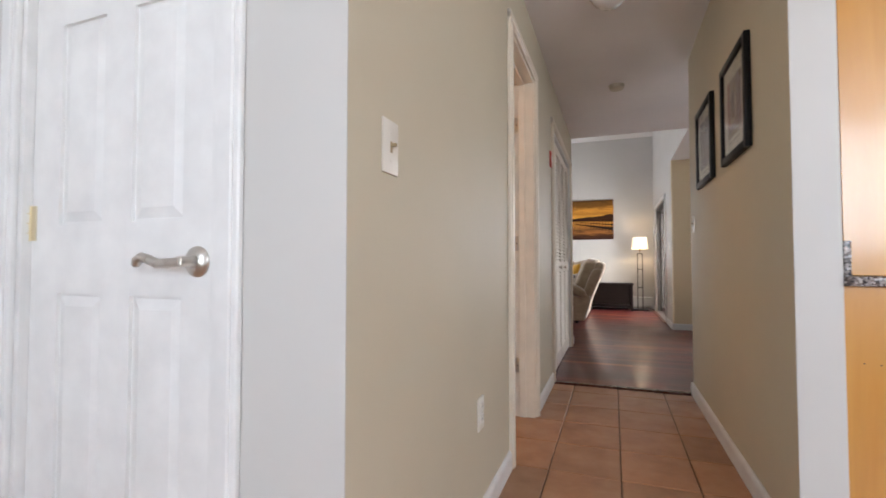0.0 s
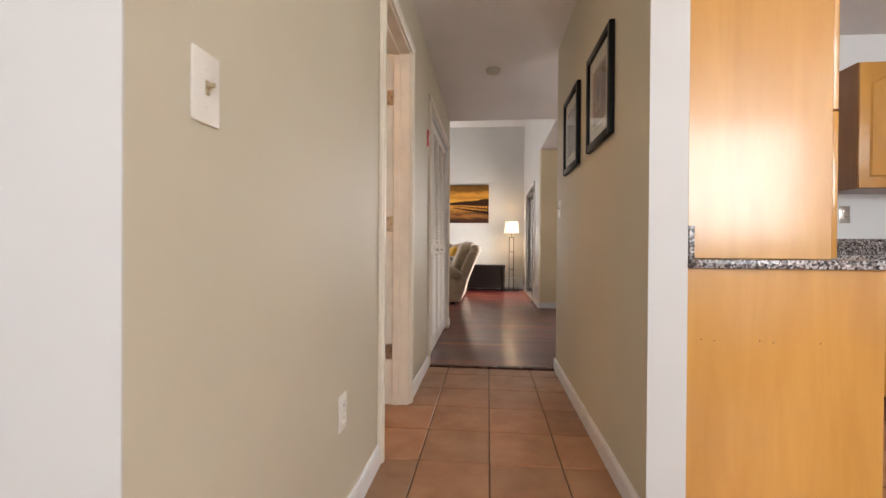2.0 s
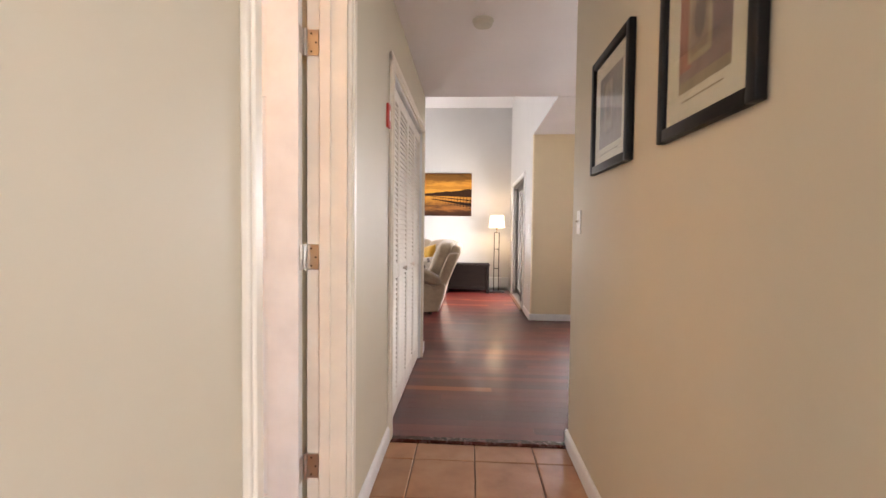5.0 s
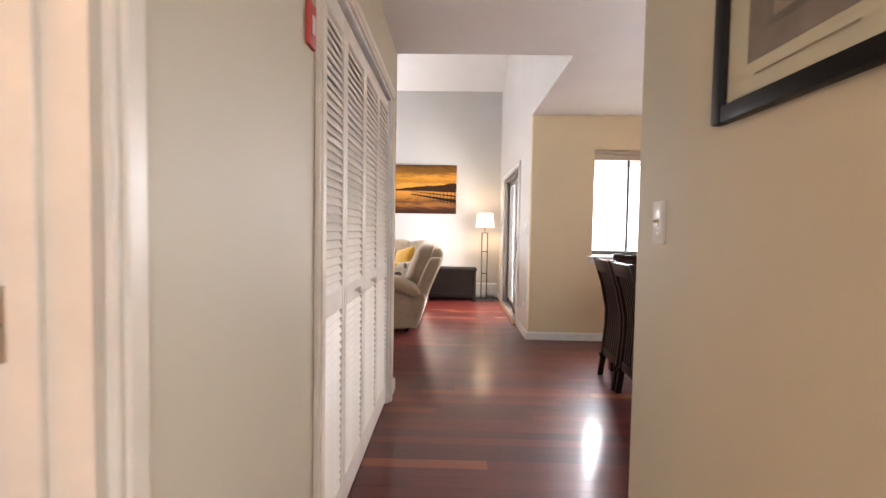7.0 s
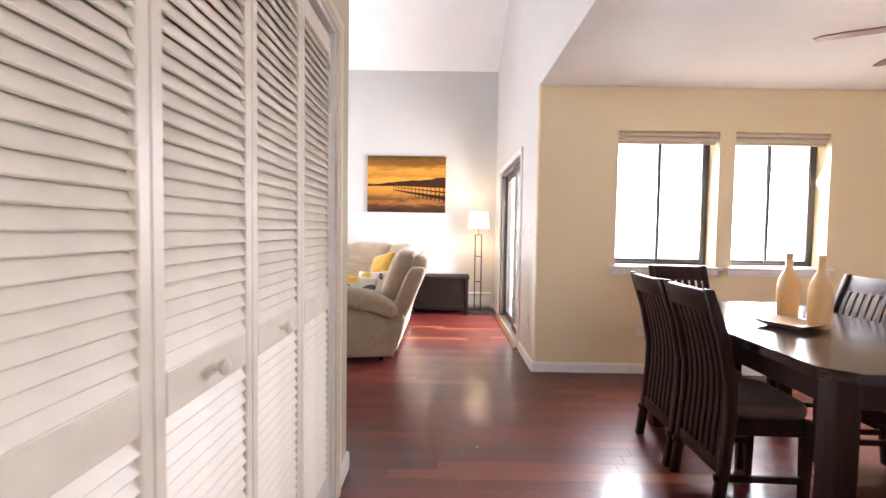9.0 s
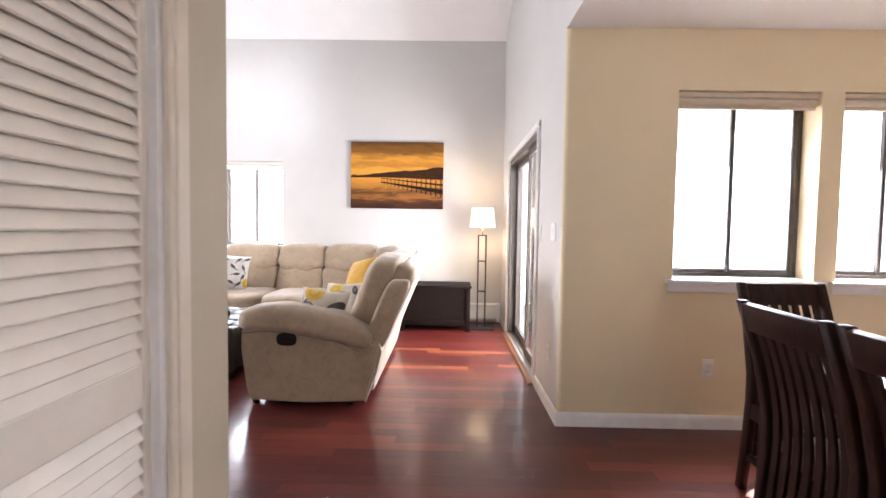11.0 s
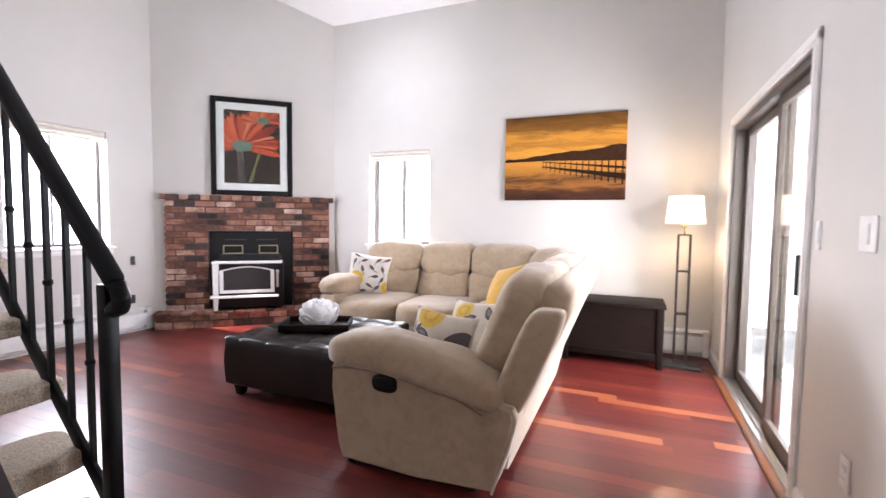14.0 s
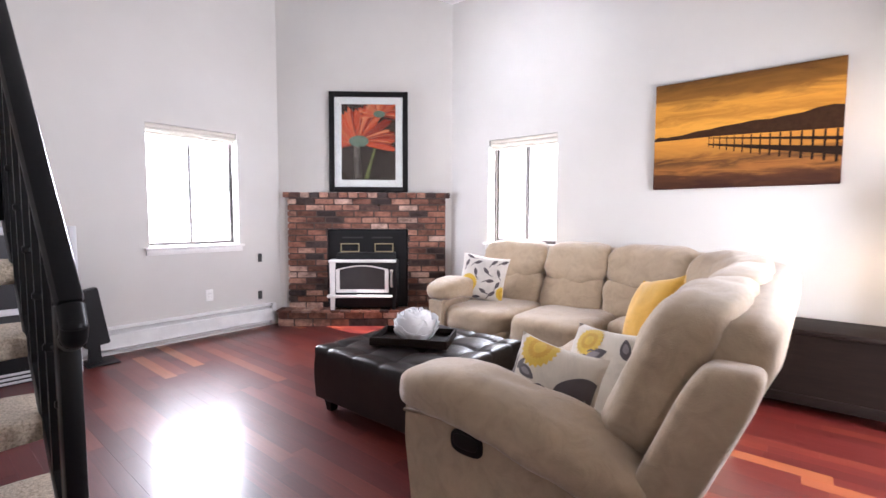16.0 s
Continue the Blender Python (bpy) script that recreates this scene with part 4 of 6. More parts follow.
bmesh.ops.create_icosphere(bm, subdivisions=2, radius=0.02, matrix=Matrix.Translation((1.265, -0.22, 0.61)))
part("door_handle", bm, NICKEL, door, "spring door handle")
bm = B()
box(bm, (0.565, -0.245, 0.318), (1.275, -0.12, 0.345), 0.008)
part("ash_shelf", bm, ENAMEL, stove, "white enamel ash shelf")
for x in (0.60, 1.265):
    bm = B()
    prism(bm, [(x, 0.179), (x + 0.04, 0.179), (x + 0.05, 0.33), (x + 0.055, 0.70), (x - 0.008, 0.70), (x - 0.004, 0.33)], "y", -0.212, -0.16)
    # left leg white for the light it catches, right leg kept black
    part("leg", bm, ENAMEL if x < 1 else STEEL, stove)


# ---- pictures of the living room ----
def flower_art(top, x0, x1, z0, z1, y):
    part("print_ground", flat(x0, x1, z0, z1, y), wash("print_umber", (0.04, 0.026, 0.02)), top, smooth=0)
    r = random.Random(9)
    lo, hi = x0, x1
    x0, x1 = hi, lo
    X, Z = x1 - x0, z1 - z0
    tones = [wash("petal_tone", c) for c in ((0.52, 0.075, 0.03), (0.60, 0.13, 0.055), (0.28, 0.035, 0.02), (0.66, 0.22, 0.10))]
    hearts = wash("flower_heart", (0.14, 0.20, 0.15))
    stem = wash("flower_stem", (0.26, 0.30, 0.10))
    def clip(p):
        return (min(max(p[0], lo), hi), min(max(p[1], z0), z1))
    level = 0
    for cx, cz, R, n, squash in ((0.32, 0.50, 0.66, 55, 0.52), (0.70, 0.86, 0.40, 31, 0.30)):
        c = (x0 + cx * X, z0 + cz * Z)
        for i in range(n):
            level += 1
            a = math.pi * (-0.06 + 1.12 * i / (n - 1)) + r.uniform(-0.05, 0.05)
            L = R * abs(X) * r.uniform(0.72, 1.12)
            bm = B()
            pts = []
            for s in (0.0, 0.3, 0.65, 0.9, 1.0, 0.9, 0.65, 0.3):
                side = 1 if len(pts) < 5 else -1
                wdt = 0.072 * L * math.sin(min(1, s * 1.1 + 0.1) * math.pi * 0.72) * side
                if s == 1.0:
                    wdt = 0
                px = c[0] + L * s * math.cos(a) - wdt * math.sin(a)
                pz = c[1] + (L * s * math.sin(a) + wdt * math.cos(a)) * (squash + 0.5)
                pts.append(clip((px, pz)))
            vs = [bm.verts.new((p[0], y + 0.0008 + level * 0.00004, p[1])) for p in pts]
            bm.faces.new(vs)
            part("painted_petal", bm, tones[r.randrange(4)], top, smooth=0)
        bm = B()
        pts = [clip((c[0] + 0.20 * R * abs(X) * math.cos(t) * 1.4, c[1] + 0.16 * R * abs(X) * math.sin(t) + 0.01)) for t in [2 * math.pi * i / 20 for i in range(20)]]
        bm.faces.new([bm.verts.new((p[0], y + 0.0045, p[1])) for p in pts])
        part("flower_heart", bm, hearts, top, smooth=0)
    for a, b, c, d, mt in ((0.24, 0.34, 0.02, 0.50, "v"), (0.60, 0.50, 0.50, 0.02, "s")):
        bm = B()
        if mt == "v":
            pts = [(x0 + a * X, z0 + c * Z), (x0 + (b + 0.04) * X, z0 + c * Z), (x0 + b * X + 0.01, z0 + d * Z), (x0 + a * X + 0.012, z0 + d * Z)]
        else:
            pts = [(x0 + 0.42 * X, z0 + 0.01 * Z), (x0 + 0.50 * X, z0 + 0.01 * Z), (x0 + 0.64 * X, z0 + 0.42 * Z), (x0 + 0.60 * X, z0 + 0.42 * Z)]
        bm.faces.new([bm.verts.new((p[0], y + 0.0006, p[1])) for p in pts])
        part("painted_stem", bm, wash("vase_glass", (0.25, 0.21, 0.18)) if mt == "v" else stem, top, smooth=0)


picture("framed_flower_print", "large black framed print of red gerbera flowers leaning on the mantel", DIAG @ pose(1.438, -0.068, 1.466, rx=2.0, rz=180), 0.862, 1.095, 0.058, 0.078, WHITE_MAT, flower_art)


def canvas():
    x0, x1, z0, z1 = -1.04, 0.122, 1.426, 2.254
    m = Mat("sunset_canvas", (0.5, 0.3, 0.1), 0.75, Specular_IOR_Level=0.15)
    co = m.node("ShaderNodeNewGeometry")
    sp = m.node("ShaderNodeSeparateXYZ")
    m.link(co.outputs["Position"], sp.inputs[0])
    mr = m.node("ShaderNodeMapRange")
    mr.inputs[1].default_value, mr.inputs[2].default_value = z0, z1
    m.link(sp.outputs["Z"], mr.inputs[0])
    n = m.noise(4.5, 5, 0.6, (0.6, 1, 3.4), world=True, dist=0.8)
    ad = m.node("ShaderNodeMath", op="MULTIPLY_ADD")
    m.link(n, ad.inputs[0])
    ad.inputs[1].default_value = 0.30
    m.link(mr.outputs[0], ad.inputs[2])
    sb = m.node("ShaderNodeMath", op="SUBTRACT")
    m.link(ad.outputs[0], sb.inputs[0])
    sb.inputs[1].default_value = 0.15
    c = m.ramp(sb.outputs[0], [(0.0, (0.04, 0.014, 0.010)), (0.10, (0.085, 0.032, 0.014)), (0.17, (0.30, 0.12, 0.028)), (0.24, (0.11, 0.045, 0.016)), (0.33, (0.40, 0.17, 0.030)), (0.46, (0.58, 0.25, 0.040)), (0.56, (0.70, 0.33, 0.05)), (0.66, (0.42, 0.18, 0.026)), (0.74, (0.62, 0.28, 0.04)), (0.84, (0.24, 0.105, 0.020)), (1.0, (0.11, 0.048, 0.013))])
    m.color(c)
    m.bump(m.noise(500, 2), 0.15, 0.001)
    top = thing("canvas_painting", "stretched canvas of a golden sunset with a dark pier over water", "painting", None)
    bm = B()
    box(bm, (x0, YF - 0.04, z0), (x1, YF - 0.002, z1), 0.003, 1)
    part("canvas", bm, m.m, top)
    dark, haze = wash("painted_umber", (0.022, 0.011, 0.007)), wash("painted_hill", (0.042, 0.018, 0.009))
    W, H = x1 - x0, z1 - z0
    bm = B()
    pts = [(0.0, 0.485), (0.03, 0.505), (0.08, 0.495), (0.18, 0.505), (0.26, 0.528), (0.34, 0.535), (0.42, 0.552), (0.50, 0.560), (0.58, 0.575), (0.66, 0.570), (0.74, 0.585), (0.82, 0.595), (0.88, 0.622), (0.95, 0.632), (1.0, 0.622), (1.0, 0.440), (0.85, 0.445), (0.62, 0.458), (0.35, 0.468), (0.12, 0.472), (0.0, 0.462)]
    bm.faces.new([bm.verts.new((x0 + a * W, YF - 0.0408, z0 + b * H)) for a, b in pts])
    part("painted_hill", bm, haze, top, smooth=0)
    bm = B()
    for a, b, c, d in (((0.33, 0.392), (1.0, 0.225), 0.012, 0.070), ((0.33, 0.452), (1.0, 0.345), 0.008, 0.030), ((0.0, 0.462), (0.35, 0.466), 0.012, 0.004)):
        bm.faces.new([bm.verts.new((x0 + p[0] * W, YF - 0.0412, z0 + (p[1] + e) * H)) for p, e in ((a, 0), (b, 0), (b, d), (a, c))])
    for i in range(15):
        t = i / 14
        x = 0.335 + 0.64 * t ** 1.2
        zt, zb = 0.468 - 0.03 * t, 0.375 - 0.20 * t
        w = 0.0024 + 0.0048 * t
        bm.faces.new([bm.verts.new((x0 + px * W, YF - 0.0416, z0 + pz * H)) for px, pz in ((x - w, zb), (x + w, zb), (x + w * 0.8, zt), (x - w * 0.8, zt))])
    part("painted_pier", bm, dark, top, smooth=0)


canvas()

# ---- heaters, chest, floor lamp ----
HEATER = gloss("white_heater_enamel", (0.80, 0.80, 0.79), 0.35)


def heater(m, L):
    top = thing("baseboard_heater", "white enamelled baseboard heater along the wall", "heater", m, "baseboard heaters")
    bm = B()
    prism(bm, [(0, 0.03), (0.012, 0.03), (0.012, 0.234), (0.058, 0.219), (0.062, 0.226), (0.018, 0.245), (0, 0.245)], "x", 0.03, L - 0.03)
    part("back_plate", bm, HEATER, top)
    bm = B()
    prism(bm, [(0.058, 0.055), (0.066, 0.06), (0.066, 0.183), (0.060, 0.190), (0.054, 0.186)], "x", 0.03, L - 0.03)
    part("front_cover", bm, HEATER, top)
    bm = B()
    box(bm, (0.04, 0.014, 0.07), (L - 0.04, 0.05, 0.15))
    part("fins", bm, gloss("dark_fins", (0.05, 0.05, 0.05), 0.5), top, smooth=0)
    for a in (0, L - 0.05):
        bm = B()
        box(bm, (a, 0, 0.012), (a + 0.05, 0.07, 0.247), 0.004, 1)
        part("end_cap", bm, HEATER, top)


heater(pose(XW, 9.62, 0, rz=-90), 3.1)
heater(pose(0.86, YF, 0, rz=180), 2.4)

ESPRESSO = wood("espresso_wood", (0.006, 0.0035, 0.003), (0.014, 0.008, 0.006), 0.55, (1.2, 14, 14), spec=0.1)


def chest():
    top = thing("storage_chest", "espresso wooden storage bench with a recessed front panel", "chest", pose(-0.36, 10.41, 0))
    w, d, h = 0.835, 0.43, 0.53
    bm = B()
    box(bm, (-0.0, -0.012, h - 0.03), (w, d, h), 0.006)
    part("lid", bm, ESPRESSO, top)
    bm = B()
    box(bm, (0.03, 0.02, 0.07), (w - 0.03, d - 0.01, h - 0.03))
    part("body", bm, ESPRESSO, top, smooth=0)
    bm = B()
    pts = [(0.05, 0.50), (0.05, 0.47), (0.30, 0.465), (0.33, 0.45), (w - 0.33, 0.45), (w - 0.30, 0.465), (w - 0.05, 0.47), (w - 0.05, 0.50)]
    prism(bm, pts, "y", 0.008, 0.02)
    part("top_rail", bm, ESPRESSO, top)
    bm = B()
    box(bm, (0.05, 0.006, 0.065), (w - 0.05, 0.02, 0.125), 0.003)
    part("bottom_rail", bm, ESPRESSO, top)
    for x in (0.015, w - 0.065):
        for y in (0.0, d - 0.06):
            bm = B()
            box(bm, (x, y, 0), (x + 0.05, y + 0.05, h - 0.03), 0.004)
            part("leg", bm, ESPRESSO, top)


chest()


def floor_lamp():
    top = thing("floor_lamp", "lit floor lamp with white drum shade on a black frame stand", "floor lamp", pose(0.60, 10.62, 0))
    iron = gloss("black_iron", (0.018, 0.016, 0.016), 0.4)
    bm = B()
    box(bm, (-0.15, -0.11, 0), (0.15, 0.11, 0.022), 0.005)
    part("base", bm, iron, top)
    for x in (-0.045, 0.045):
        for y in (-0.035, 0.035):
            bm = B()
            box(bm, (x - 0.006, y - 0.006, 0.022), (x + 0.006, y + 0.006, 1.115), 0.001, 1)
            part("post", bm, iron, top)
    for z in (0.44, 0.80, 1.105):
        bm = B()
        box(bm, (-0.051, -0.041, z), (0.051, 0.041, z + 0.012), 0.001, 1)
        part("crossbar", bm, iron, top)
    bm = B()
    rod(bm, (0, 0, 1.117), (0, 0, 1.26), 0.008)
    lathe(bm, [(0.016, 1.165), (0.018, 1.18), (0.016, 1.2), (0.008, 1.21)], seg=16)
    part("stem", bm, Mat("dark_brass", (0.25, 0.18, 0.10), 0.35, 1.0).m, top)
    shade = Mat("lamp_shade_linen", (0.85, 0.80, 0.70), 0.9)
    shade.b.inputs["Emission Color"].default_value = (1.0, 0.74, 0.42, 1)
    shade.b.inputs["Emission Strength"].default_value = 0.36
    bm = B()
    seg = 40
    rings = []
    for r, z in ((0.152, 1.205), (0.128, 1.432), (0.126, 1.432), (0.150, 1.205)):
        rings.append([bm.verts.new((r * math.cos(2 * math.pi * i / seg), r * math.sin(2 * math.pi * i / seg), z)) for i in range(seg)])
    for a, b in zip(rings, rings[1:] + rings[:1]):
        for i in range(seg):
            bm.faces.new((a[i], a[(i + 1) % seg], b[(i + 1) % seg], b[i]))
    part("shade", bm, shade.m, top, "glowing white linen drum shade")


floor_lamp()


# ---- soft shapes ----
def cloth(name, c, rough=0.9, fine=420, fold=9, strength=0.35, sheen=0.3):
    m = Mat(name, c, rough)
    a = m.noise(fold, 6, 0.68, dist=0.9)
    m.color(m.ramp(a, [(0.28, dim(c, 0.80)), (0.5, c), (0.74, dim(c, 1.13))]))
    m.bump(m.mix(m.noise(fine, 2), a, 0.6), strength, 0.006)
    m.b.inputs["Sheen Weight"].default_value = sheen
    return m.m


SUEDE = cloth("beige_microsuede", (0.40, 0.303, 0.201), 0.92, 300, 13, 0.6, 0.4)


# Suede tone darkened, so the seam line carries the crease's shade.
SEAM_SHADE = cloth("seam_shade_cloth", (0.24, 0.175, 0.115))


def pillow(bm, lo, hi, n=4.0, cuts=9, m=None, wrinkle=0.0, seed=0):
    """A soft stuffed block: a cube swelled to a superellipsoid."""
    before = set(bm.verts)
    r = bmesh.ops.create_cube(bm, size=2.0)
    es = {e for v in r["verts"] for e in v.link_edges}
    bmesh.ops.subdivide_edges(bm, edges=list(es), cuts=cuts, use_grid_fill=True)
    vs = [v for v in bm.verts if v not in before]
    mid = Vector([(a + b) / 2 for a, b in zip(lo, hi)])
    half = Vector([(b - a) / 2 for a, b in zip(lo, hi)])
    for v in vs:
        c = v.co
        k = (abs(c.x) ** n + abs(c.y) ** n + abs(c.z) ** n) ** (1 / n)
        p = Vector((c.x / k * half.x, c.y / k * half.y, c.z / k * half.z))
        if wrinkle:
            q = (mid + p) * 7 + Vector((seed * 3.1, seed, 0))
            p += p.normalized() * wrinkle * noise.noise(q) + p.normalized() * wrinkle * 0.5 * noise.noise(q * 2.6)
        v.co = mid + p
    if m:
        bmesh.ops.transform(bm, matrix=m, verts=list(vs))
    return list(vs)


SX, SY, RM, S1 = -1.15, 9.80, 0.9, 1.67
SARC = RM * math.pi / 2


def along(s, r, z):
    """A place on the sectional: s along it from the near end, r from its inner line outwards."""
    if s < S1:
        return Vector((SX + r, SY - S1 + s, z))
    if s < S1 + SARC:
        a = (s - S1) / RM
        return Vector((SX + r * math.cos(a), SY + r * math.sin(a), z))
    return Vector((SX - (s - S1 - SARC), SY + r, z))


def bent(bm, verts, f=None):
    for v in verts:
        s, r, z = v.co
        v.co = along(s, r, z)


SEND = S1 + SARC + 1.38


def sofa():
    top = thing("sectional_sofa", "beige microsuede reclining sectional sofa with curved corner", "sofa", None)
    bm = B()
    sec = [(0.62, 0.06), (0.845, 0.045), (0.90, 0.28), (1.02, 0.58), (1.125, 0.83), (1.12, 0.91), (1.07, 0.945), (1.00, 0.93), (0.90, 0.72), (0.70, 0.40)]
    S = [0.165, 0.18, 0.215, 0.3, 0.6, 0.9, 1.2, 1.45] + [S1 + SARC * i / 14 for i in range(15)] + [S1 + SARC + v for v in (0.2, 0.5, 0.8, 1.1, 1.27, 1.31, 1.33)]
    def swell(i):
        k = min(i, len(S) - 1 - i)
        return (0.80, 0.93, 0.985)[k] if k < 3 else 1.0
    rings = [[bm.verts.new(along(s, 0.93 + (r - 0.93) * swell(i), 0.5 + (z - 0.5) * swell(i))) for r, z in sec] for i, s in enumerate(S)]
    for a, b in zip(rings, rings[1:]):
        for i in range(len(sec)):
            j = (i + 1) % len(sec)
            bm.faces.new((a[i], b[i], b[j], a[j]))
    bm.faces.new(rings[0])
    bm.faces.new(rings[-1][::-1])
    part("back_shell", bm, SUEDE, top, smooth=60)
    # seat bases and cushions
    cuts = [(0.16, 0.93), (0.93, 1.70), (1.70, S1 + SARC * 0.98), (S1 + SARC * 0.98, S1 + SARC + 0.62), (S1 + SARC + 0.62, S1 + SARC + 1.24)]
    for k, (a, b) in enumerate(cuts):
        r0 = 0.34 if k == 2 else 0.02
        bm = B()
        v = pillow(bm, (a + 0.002, r0 + 0.03, 0.05), (b - 0.002, 0.80, 0.33), 9, 9)
        bent(bm, v)
        part("seat_base", bm, SUEDE, top, smooth=60)
        bm = B()
        v = pillow(bm, (a + 0.002, r0, 0.25), (b - 0.002, 0.82, 0.475), 4.5, 13, wrinkle=0.014, seed=k)
        bent(bm, v)
        part("seat_cushion", bm, SUEDE, top, smooth=60)
    backs = [(0.13, 0.93), (0.93, 1.66), (1.66, 2.51), (2.51, S1 + SARC + 0.13), (S1 + SARC + 0.13, S1 + SARC + 0.67), (S1 + SARC + 0.67, S1 + SARC + 1.33)]
    for k, (a, b) in enumerate(backs):
        tilt = math.tan(radians(21))
        tall = [("back_cushion", 0.42, 0.985, 0.60, 0.85, 4.2)] if k < 2 else []
        for nm, z0, z1, r0, r1, n in tall or (("lumbar_cushion", 0.40, 0.74, 0.62, 0.86, 3.8), ("back_cushion", 0.65, 0.985, 0.60, 0.84, 3.4)):
            bm = B()
            v = pillow(bm, (a - 0.004, r0, z0), (b + 0.004, r1, z1), n, 15, wrinkle=0.019, seed=k + (5 if nm[0] == "l" else 0))
            for q in v:
                q.co.y += (q.co.z - 0.42) * tilt
            bent(bm, v)
            part(nm, bm, SUEDE, top, smooth=60)
    # the two arms
    for near in (True, False):
        bm = B()
        pts = [(0.07, 0.045), (0.045, 0.12), (0.01, 0.38), (0.015, 0.50), (0.12, 0.53), (0.45, 0.505), (0.78, 0.455), (0.915, 0.43), (0.93, 0.38), (0.90, 0.25), (0.83, 0.05), (0.45, 0.03)]
        s0, s1 = (0.0, 0.17) if near else (SEND - 0.20, SEND - 0.03)
        prism(bm, pts, "x", s0, s1)
        bmesh.ops.bevel(bm, geom=[e for e in bm.edges if abs(e.verts[0].co.x - e.verts[1].co.x) < 1e-6], offset=0.018, segments=3, affect="EDGES")
        bent(bm, bm.verts)
        arm = part("arm", bm, SUEDE, top, smooth=50)
        bm = B()
        v = pillow(bm, (s0 - 0.062, -0.012, 0.480), (s1 + 0.055, 0.87, 0.662), 3.6, 17, wrinkle=0.016, seed=9)
        for q in v:
            q.co.z += -0.07 * max(0, (q.co.y - 0.22)) - 0.34 * max(0, q.co.y - 0.66) + 0.02 * math.sin(q.co.y * 6)
        bent(bm, v)
        part("arm_pad", bm, SUEDE, arm, smooth=60)
        # rod along the seam, its dark colour painting shade under the pad
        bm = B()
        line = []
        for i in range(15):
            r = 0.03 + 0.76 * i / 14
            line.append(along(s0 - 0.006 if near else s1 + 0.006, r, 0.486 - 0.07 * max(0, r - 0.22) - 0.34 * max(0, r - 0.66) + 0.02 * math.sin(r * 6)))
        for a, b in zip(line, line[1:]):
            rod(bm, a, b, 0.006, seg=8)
        part("arm_seam", bm, SEAM_SHADE, arm, "seam line under the arm pad, crease shade in its colour")
        if near:
            # flared side of the reclining back
            bm = B()
            v = pillow(bm, (0.03, 0.82, 0.37), (0.19, 0.985, 0.84), 5, 11)
            for q in v:
                q.co.y += (q.co.z - 0.42) * 0.40 - 0.03
            bent(bm, v)
            part("back_wing", bm, SUEDE, top, smooth=60)
            bm = B()
            c = along(-0.006, 0.315, 0.452)
            pillow(bm, (c.x - 0.065, c.y - 0.008, c.z - 0.042), (c.x + 0.065, c.y + 0.01, c.z + 0.042), 3.0, 7)
            hd = part("recliner_handle", bm, gloss("black_plastic", (0.007, 0.006, 0.006), 0.5, 0.0, 0.2), arm, "recessed black plastic recliner pull")
            bm = B()
            pillow(bm, (c.x - 0.05, c.y - 0.012, c.z - 0.02), (c.x + 0.05, c.y - 0.004, c.z + 0.03), 3.0, 5)
            part("finger_lip", bm, gloss("black_plastic_lip", (0.012, 0.011, 0.010), 0.45, 0.0, 0.2), hd)
            for lo, hi in ((7, 10),):
                bm = B()
                for (a, b), (c2, d) in zip(pts[lo:hi], pts[lo + 1:hi + 1]):
                    rod(bm, along(-0.002, a, b), along(-0.002, c2, d), 0.005, seg=8)
                part("piping", bm, cloth("pale_piping", (0.62, 0.56, 0.48)), arm, "pale welt along the side panel")
    for s, r in ((0.08, 0.08), (0.08, 0.72), (1.6, 0.75), (SEND - 0.1, 0.08), (SEND - 0.1, 0.7), (SEND - 1.2, 0.7)):
        bm = B()
        c = along(s, r, 0)
        rod(bm, c, c + Vector((0, 0, 0.05)), 0.022, 0.026)
        part("foot", bm, STEEL, top)


sofa()


MUSTARD = cloth("mustard_fabric", (0.62, 0.34, 0.035), 0.9, 350, 8)
LINEN = cloth("cream_printed_linen", (0.64, 0.58, 0.49), 0.9, 500, 5, 0.25)
GREY_INK = cloth("grey_print_ink", (0.095, 0.08, 0.083), 0.9)
GOLD_INK = cloth("gold_print_ink", (0.66, 0.44, 0.05), 0.9)


